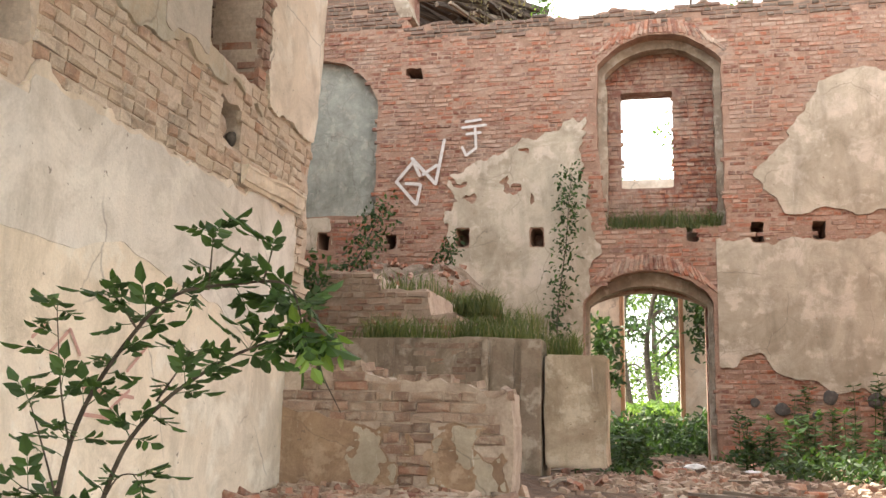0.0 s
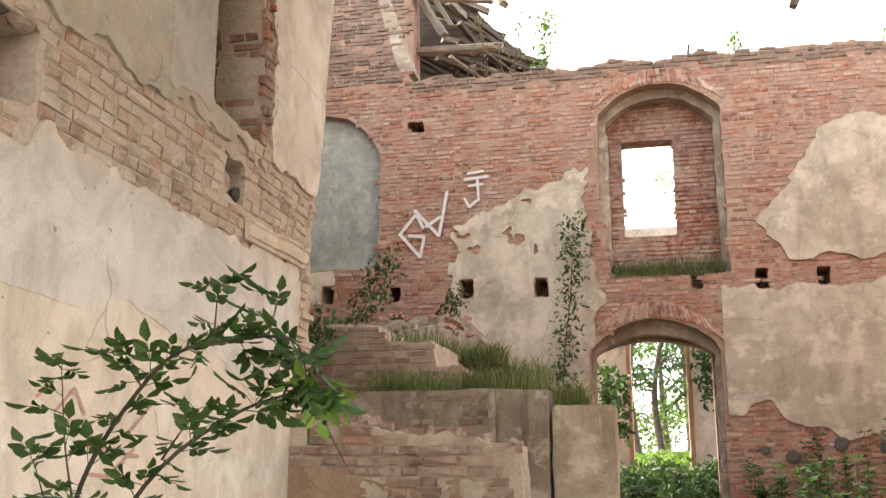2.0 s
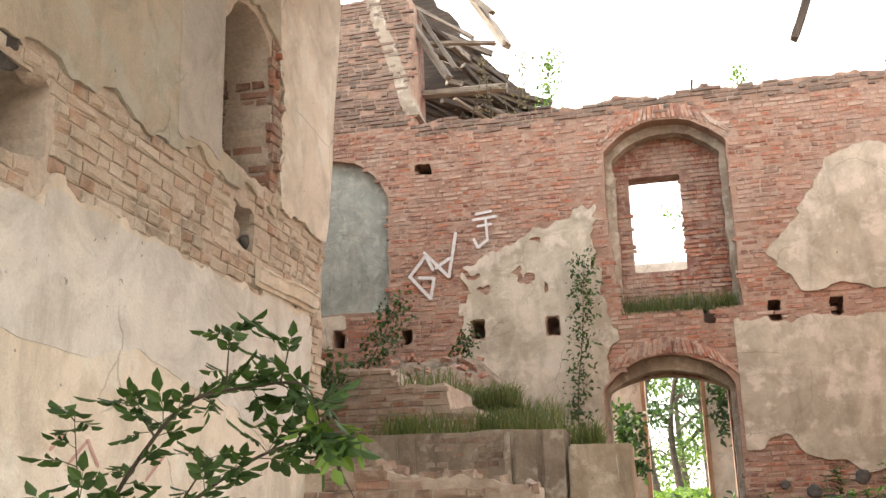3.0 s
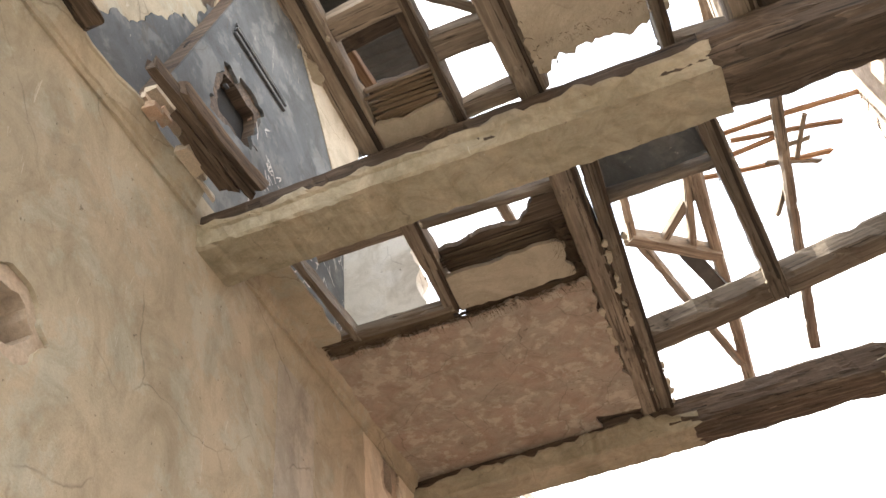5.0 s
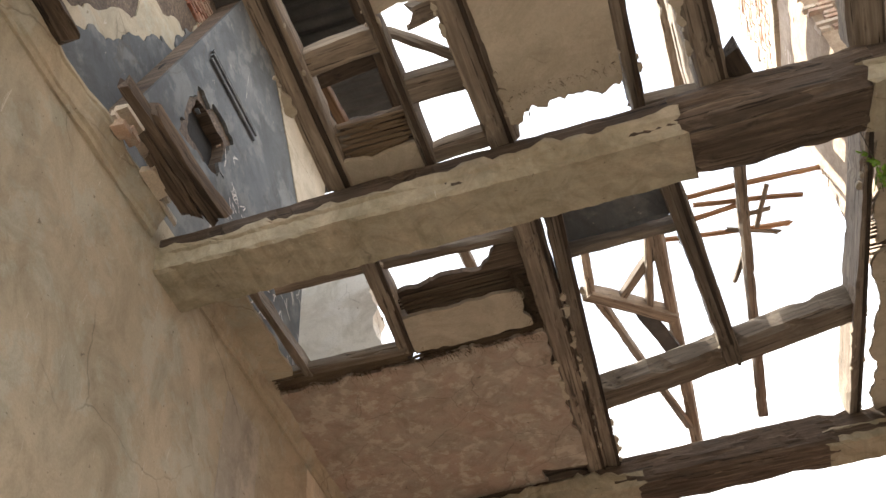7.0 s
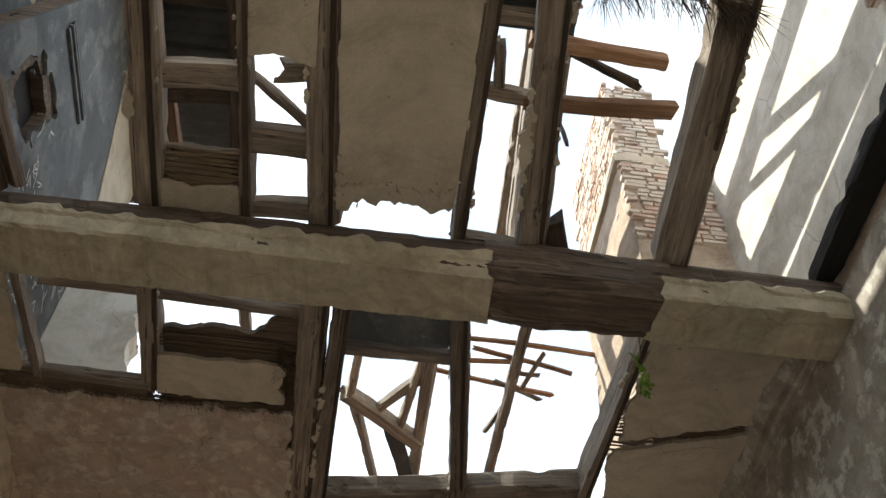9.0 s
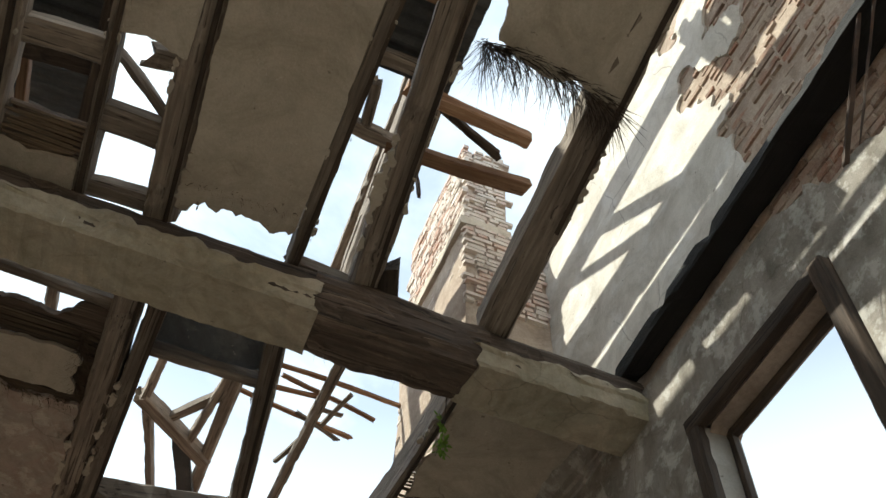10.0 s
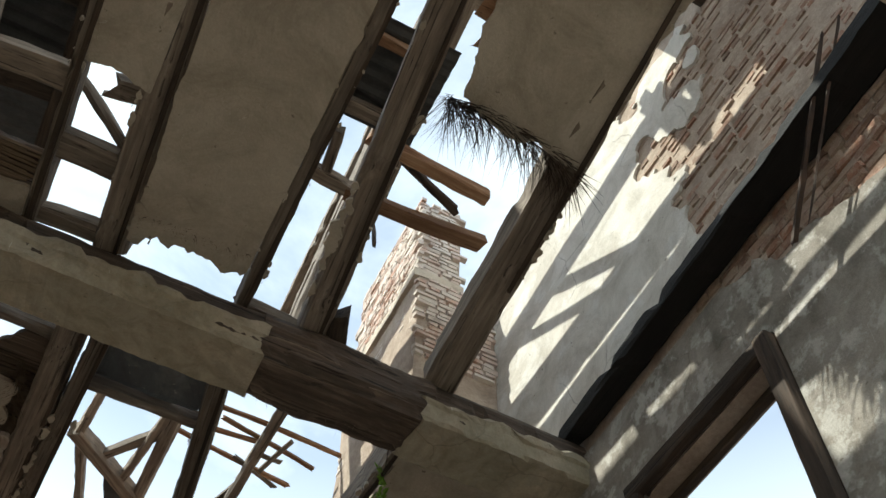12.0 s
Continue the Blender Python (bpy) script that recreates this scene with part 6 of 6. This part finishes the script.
# weeds: separate plants by the wall, and a thick growth of them further back
def weed(x, y, z, h, seed, mat, label="tall green weed growing from the rubble"):
    rs = np.random.RandomState(seed)
    root = new("weed")
    root.location = (x, y, z)
    tagged(root, label, "weed", "weeds in the ruin")
    top = Vector((rs.uniform(-0.12, 0.12) * h, rs.uniform(-0.1, 0.1) * h, h))
    path = smooth_path([(0, 0, -0.05), top * 0.5 + Vector((rs.uniform(-0.04, 0.04), 0, 0)), top])
    tv, tf = tube(path, 0.008, 0.003, 5)
    put("stem", mesh_of("stem", [tuple(v) for v in tv], tf), mat, root)
    vs, fs = [], []
    for i in range(2, len(path)):
        for k in range(4):
            a = rs.uniform(0, 6.28)
            d = Vector((math.cos(a), math.sin(a), rs.uniform(-0.3, 0.5))).normalized()
            s = rs.uniform(0.08, 0.16)
            leaf_faces(vs, fs, path[i], d, d.cross(Vector((0, 0, 1))).normalized(), s, s * 0.5)
    put("leaves", mesh_of("leaves", [tuple(v) for v in vs], fs), mat, root)


for k in range(46):
    x, y = rs.uniform(0.9, 4.4), rs.uniform(12.2, 15.7)
    weed(x, y, on_ground(x, y), rs.uniform(0.35, 0.8), 300 + k, M_LEAF)
for k in range(10):
    x, y = rs.uniform(1.9, 3.9), rs.uniform(15.2, 15.8)
    weed(x, y, on_ground(x, y), rs.uniform(0.9, 1.35), 400 + k, M_LEAF)
for k in range(16):
    x, y = rs.uniform(-0.95, -0.25), rs.uniform(10.8, 14.5)
    weed(x, y, on_ground(x, y), rs.uniform(0.3, 0.55), 430 + k, M_LEAF)
blobs = [(rs.uniform(1.0, 5.0), rs.uniform(10.5, 15.8), 1.0, 0.4, 0.4, 0.25) for k in range(40)] + [(rs.uniform(-1.0, -0.3), rs.uniform(11.0, 15.0), 1.0, 0.3, 0.4, 0.2) for k in range(8)]
leaf_cloud("undergrowth", blobs, 5200, 0.085, M_LEAF, None, "low green undergrowth along the wall foot", "stuff", "undergrowth", 1)
blobs = [(rs.uniform(-2.5, 2.0), rs.uniform(16.9, 20.8), 1.15 + 0.05 * k % 0.3, 0.55, 0.5, 0.42) for k in range(48)]
leaf_cloud("undergrowth", blobs, 8000, 0.11, M_LEAF, None, "dense green undergrowth behind the arch", "stuff", "undergrowth", 2)
blobs = [(rs.uniform(-4, 5), rs.uniform(22, 29), on_ground(0, 26) + 0.05, 0.9, 0.9, 0.2) for k in range(50)]
leaf_cloud("undergrowth", blobs, 6000, 0.12, M_LEAF_LIGHT, None, "sunny green growth outside the ruin", "stuff", "undergrowth", 3)
leaf_cloud("bush", [(-1.0, 17.5, 2.9, 0.35, 0.4, 0.5), (-0.9, 17.2, 2.3, 0.3, 0.3, 0.35), (0.75, 20.6, 3.6, 0.3, 0.3, 0.9)], 700, 0.13, M_LEAF, None, "leafy elder bush in the doorway", "", "bush", 4)


def creeper(name, pts, r, count, mat, label, seed, size=0.08):
    root = new(name)
    tagged(root, label, "plant")
    path = smooth_path(pts)
    tv, tf = tube(path, 0.012, 0.004)
    put("stem", mesh_of("stem", [tuple(v) for v in tv], tf), M_BARK, root)
    leaf_cloud("leaves", [(p.x, p.y, p.z, r, r * 0.5, r) for p in path], count, size, mat, root, seed=seed)


creeper("climbing_plant", [(-1.66, 15.8, 2.6), (-1.62, 15.75, 3.4), (-1.5, 15.75, 4.3), (-1.45, 15.75, 5.0), (-1.40, 15.78, 5.5)], 0.30, 560, M_LEAF, "green climber on the brick wall", 11)
creeper("climbing_plant", [(-5.0, 15.0, 3.6), (-4.7, 15.2, 4.3), (-4.5, 15.4, 4.9)], 0.35, 500, M_LEAF, "dark green climber in the hall corner", 12)
creeper("climbing_plant", [(-4.3, 10.6, 2.2), (-4.15, 10.7, 2.8), (-3.9, 10.75, 3.2)], 0.28, 420, M_LEAF, "dark green climber by the stair stump", 13)
creeper("climbing_plant", [(-3.5, 15.6, 4.0), (-3.3, 15.6, 4.4)], 0.22, 160, M_LEAF, "small climber on the wall", 14, 0.07)
creeper("wall_top_sapling", [(-1.95, 16.4, 8.2), (-1.9, 16.4, 8.9), (-1.85, 16.4, 9.5)], 0.24, 330, M_LEAF_LIGHT, "sunlit sapling growing on the wall top", 15, 0.09)
creeper("wall_top_sapling", [(1.30, 16.4, 8.2), (1.36, 16.4, 8.8)], 0.2, 150, M_LEAF_LIGHT, "small sunlit sapling on the wall top", 16, 0.08)
creeper("wall_top_sapling", [(3.9, 16.9, 8.3), (4.0, 16.9, 8.9)], 0.3, 260, M_LEAF_LIGHT, "leafy sapling on the wall top", 17, 0.08)
for k in range(7):
    x = -3.6 + 1.5 * rs.rand()
    creeper("dry_bush", [(x, 16.6, 8.3), (x + rs.uniform(-0.2, 0.2), 16.5, 9.0), (x + rs.uniform(-0.3, 0.4), 16.5, 9.6)], 0.16, 60, M_DRY, "bare dry stems on the wall top", 40 + k, 0.06)


def grass(name, boxes, count, h, label, seed, mat=None):
    rs = np.random.RandomState(seed)
    vs, fs = [], []
    for k in range(count):
        x0, x1, y0, y1, z = boxes[rs.randint(len(boxes))]
        p = Vector((rs.uniform(x0, x1), rs.uniform(y0, y1), z))
        d = Vector((rs.uniform(-0.35, 0.35), rs.uniform(-0.35, 0.35), 1)).normalized() * h * rs.uniform(0.4, 1.2)
        s = Vector((rs.uniform(-1, 1), rs.uniform(-1, 1), 0)).normalized() * 0.007
        b = len(vs)
        tip = p + d + Vector((d.x, d.y, -0.3 * abs(d.x) - 0.3 * abs(d.y)))
        vs += [p - s, p + s, p + d * 0.6 + s * 0.7, p + d * 0.6 - s * 0.7, tip]
        fs += [(b, b + 1, b + 2, b + 3), (b + 3, b + 2, b + 4)]
    return put(name, mesh_of(name, [tuple(v) for v in vs], fs), mat or M_GRASS, None, label, "grass", kind="stuff")


grass("grass", [(-3.2, -1.2, 9.55, 10.35, 2.32), (-3.0, -2.2, 9.55, 10.3, 2.32), (-1.9, -1.3, 9.6, 10.3, 2.32), (-1.1, -0.8, 9.6, 10.1, 2.16), (-2.9, -2.6, 9.6, 10.2, 2.32), (-2.05, -1.8, 9.6, 10.2, 2.32)], 1300, 0.30, "tufts of green grass on the masonry block", 1)
grass("grass", [(-5.5, -2.6, 11.1, 12.4, 3.0), (-3.4, -1.6, 12.6, 14.2, 2.75), (-2.4, -1.5, 12.6, 13.6, 2.4), (-2.9, -2.1, 12.4, 13.2, 2.9), (-1.9, -1.3, 12.4, 13.2, 2.0)], 4200, 0.34, "grass on the stair stump and rubble", 2)
grass("grass", [(-0.85, 0.95, 16.05, 16.5, 4.62)], 1000, 0.36, "green grass on the sill of the upper niche", 3)
grass("grass", [(-2.6, 3.5, 16.0, 16.6, 8.28), (-0.9, 0.9, 15.98, 16.1, 4.6)], 700, 0.12, "sparse grass on the wall top", 4)


# ---------------- trees outside ----------------
def tree(x, y, h, r, seed, mat, leaves, label, low=0.35):
    rs = np.random.RandomState(seed)
    z = on_ground(x, y) - 0.1
    root = new("tree")
    root.location = (x, y, z)
    tagged(root, label, "tree", "trees outside the ruin")
    path = smooth_path([(0, 0, 0), (rs.uniform(-0.2, 0.2), 0, h * 0.4), (rs.uniform(-0.4, 0.4), rs.uniform(-0.3, 0.3), h * 0.9)])
    tv, tf = tube(path, 0.012 * h + 0.06, 0.03, 8)
    put("trunk", mesh_of("trunk", [tuple(v) for v in tv], tf), M_BARK, root)
    blobs = []
    for k in range(11):
        s = rs.uniform(low, 1.0)
        a = rs.uniform(0, 6.28)
        p = path[min(int(s * (len(path) - 1)), len(path) - 1)]
        e = p + Vector((math.cos(a), math.sin(a), rs.uniform(0.1, 0.6))) * r * rs.uniform(0.4, 0.9)
        tv, tf = tube(smooth_path([p, (p + e) / 2 + Vector((0, 0, 0.15 * r)), e], 3), 0.05, 0.012, 5)
        put("limb", mesh_of("limb", [tuple(v) for v in tv], tf), M_BARK, root)
        for q in range(3):
            o = rand_dir(rs) * r * 0.3
            blobs.append((e.x + o.x, e.y + o.y, e.z + o.z, r * rs.uniform(0.18, 0.36), r * rs.uniform(0.18, 0.36), r * rs.uniform(0.14, 0.26)))
    leaf_cloud("crown", blobs, leaves, 0.13, mat, root, seed=seed)


T1, T2 = "broad green tree outside the ruin", "slim tree in light green leaf"
for k, (x, y, h, r, m, n, l, low) in enumerate([(-1.5, 31, 6.2, 2.6, M_LEAF_LIGHT, 3600, T2, 0.15), (0.6, 34, 6.6, 2.8, M_LEAF_LIGHT, 3600, T1, 0.12), (-0.2, 40, 8.0, 3.4, M_LEAF, 3600, T1, 0.1), (1.8, 29.5, 6.0, 2.2, M_LEAF, 2600, T2, 0.15),
                                                 (1.35, 26, 8.0, 1.7, M_LEAF_LIGHT, 700, T2, 0.6), (-4.5, 36, 9, 3.8, M_LEAF, 3000, T1, 0.2), (5.0, 36, 10, 3.8, M_LEAF, 3000, T1, 0.2), (-8, 33, 9, 3.8, M_LEAF, 2200, T1, 0.3), (8.5, 31, 9.5, 3.5, M_LEAF_LIGHT, 2200, T1, 0.3), (-2.6, 46, 8.5, 4.0, M_LEAF_LIGHT, 2600, T1, 0.1), (2.4, 48, 8.5, 4.0, M_LEAF_LIGHT, 2600, T1, 0.1)]):
    tree(x, y, h, r, 500 + k, m, n, l, low)
for k, x in enumerate((-0.9, -0.3, 0.5)):
    tree(x, 27.5 + k, 5.0, 0.9, 600 + k, M_LEAF, 500, "thin bare-stemmed tree outside the doorway", 0.5)

for k in range(90):
    x, y = rs.uniform(-5.0, -1.6), rs.uniform(12.4, 15.7)
    z = 0.6 + (y - 12.2) / 3.8 + min(1, max(0, (-1.0 - x) / 2.2)) * 2.4 + 0.2 * float(fbm(np.array(x), np.array(y), 1.3, 113)) + 0.05
    ob = put("loose_brick", BRICKS_BUILT[M_BRICK_ONE.name][rs.randint(2)][rs.randint(4)], None, None, "loose broken brick lying on the rubble heap", "brick", "loose bricks")
    ob.matrix_basis = pose(x, y, z, rs.uniform(-40, 40), rs.uniform(-30, 30), rs.uniform(0, 360))

# ---------------- rubble and litter ----------------
rub = np.random.RandomState(71)
for k in range(150):
    x, y = (rub.uniform(-3.0, 0.6), rub.uniform(6.2, 7.15)) if k % 3 == 0 else (rub.uniform(-1.0, 3.2), rub.uniform(8.0, 15.5))
    me = BRICKS_BUILT[M_BRICK_ONE.name][rub.randint(2)][rub.randint(4)]
    ob = put("loose_brick", me, None, None, "loose broken brick lying in the rubble", "brick", "loose bricks")
    ob.matrix_basis = pose(x, y, on_ground(x, y) + 0.02, rub.uniform(-40, 40), rub.uniform(-30, 30), rub.uniform(0, 360))
for k in range(22):
    x, y, a = rub.uniform(-2.7, 2.6), rub.uniform(6.4, 14.5), rub.uniform(0, 6.28)
    ln = rub.uniform(0.4, 1.1)
    x2, y2 = x + ln * math.cos(a), y + ln * math.sin(a) * 0.4
    if min(x, x2) > -2.75 and not (y < 7.8 and max(x, x2) < -0.9 and max(y, y2) > 7.1):
        timber("broken_stick", (x, y, on_ground(x, y) + 0.05), (x2, y2, on_ground(x2, y2) + 0.06), 0.035, 0.03, "grey broken stick lying on the rubble", "stick", M_WOOD, "sticks on the ground")
for x, y in ((0.35, 12.8), (1.9, 12.5), (1.0, 12.2)):
    bm = bmesh.new()
    bmesh.ops.create_icosphere(bm, subdivisions=3, radius=0.09)
    for v in bm.verts:
        n = noise.noise_vector(v.co * 14 + Vector((x, y, 0)))
        v.co = Vector((v.co.x * 1.5, v.co.y, v.co.z * 0.5)) + n * 0.03
    me = bpy.data.meshes.new("litter")
    bm.to_mesh(me)
    bm.free()
    ob = put("litter", me, M_PLASTIC, None, "crumpled white scrap lying on the ground", "litter", "litter")
    ob.location = (x, y, on_ground(x, y) + 0.05)


def chips(name, boxes, count, label, seed, material):
    """Small angular bits of brick and lime strewn over the ground."""
    rs = np.random.RandomState(seed)
    vs, fs = [], []
    for k in range(count):
        x0, x1, y0, y1 = boxes[rs.randint(len(boxes))]
        x, y = rs.uniform(x0, x1), rs.uniform(y0, y1)
        z, r = float(ground_z(np.array(x), np.array(y))), rs.uniform(0.015, 0.06)
        a, b = rs.uniform(0, 6.28), len(vs)
        for i in range(4):
            t = a + i * 1.571 + rs.uniform(-0.3, 0.3)
            vs.append((x + r * math.cos(t) * 1.4, y + r * math.sin(t), z - 0.01))
        for i in range(4):
            t = a + i * 1.571 + rs.uniform(-0.3, 0.3)
            vs.append((x + r * math.cos(t), y + r * math.sin(t) * 0.8, z + r * rs.uniform(0.3, 1.0)))
        fs += [(b + 4, b + 5, b + 6, b + 7)] + [(b + i, b + (i + 1) % 4, b + 4 + (i + 1) % 4, b + 4 + i) for i in range(4)]
    return put(name, mesh_of(name, vs, fs), material, None, label, "rubble", kind="stuff")


chips("brick_rubble", [(-1.0, 3.4, 8.0, 15.6), (-1.0, 1.2, 9.0, 15.8), (-2.8, 0.8, 6.0, 7.15)], 3600, "small broken bits of red brick over the ground", 81, M_BRICK_DULL)
chips("lime_rubble", [(-1.0, 3.4, 8.0, 15.6), (-2.8, 0.8, 5.6, 7.15)], 1500, "crumbs of pale lime and plaster over the ground", 82, M_MORTAR)
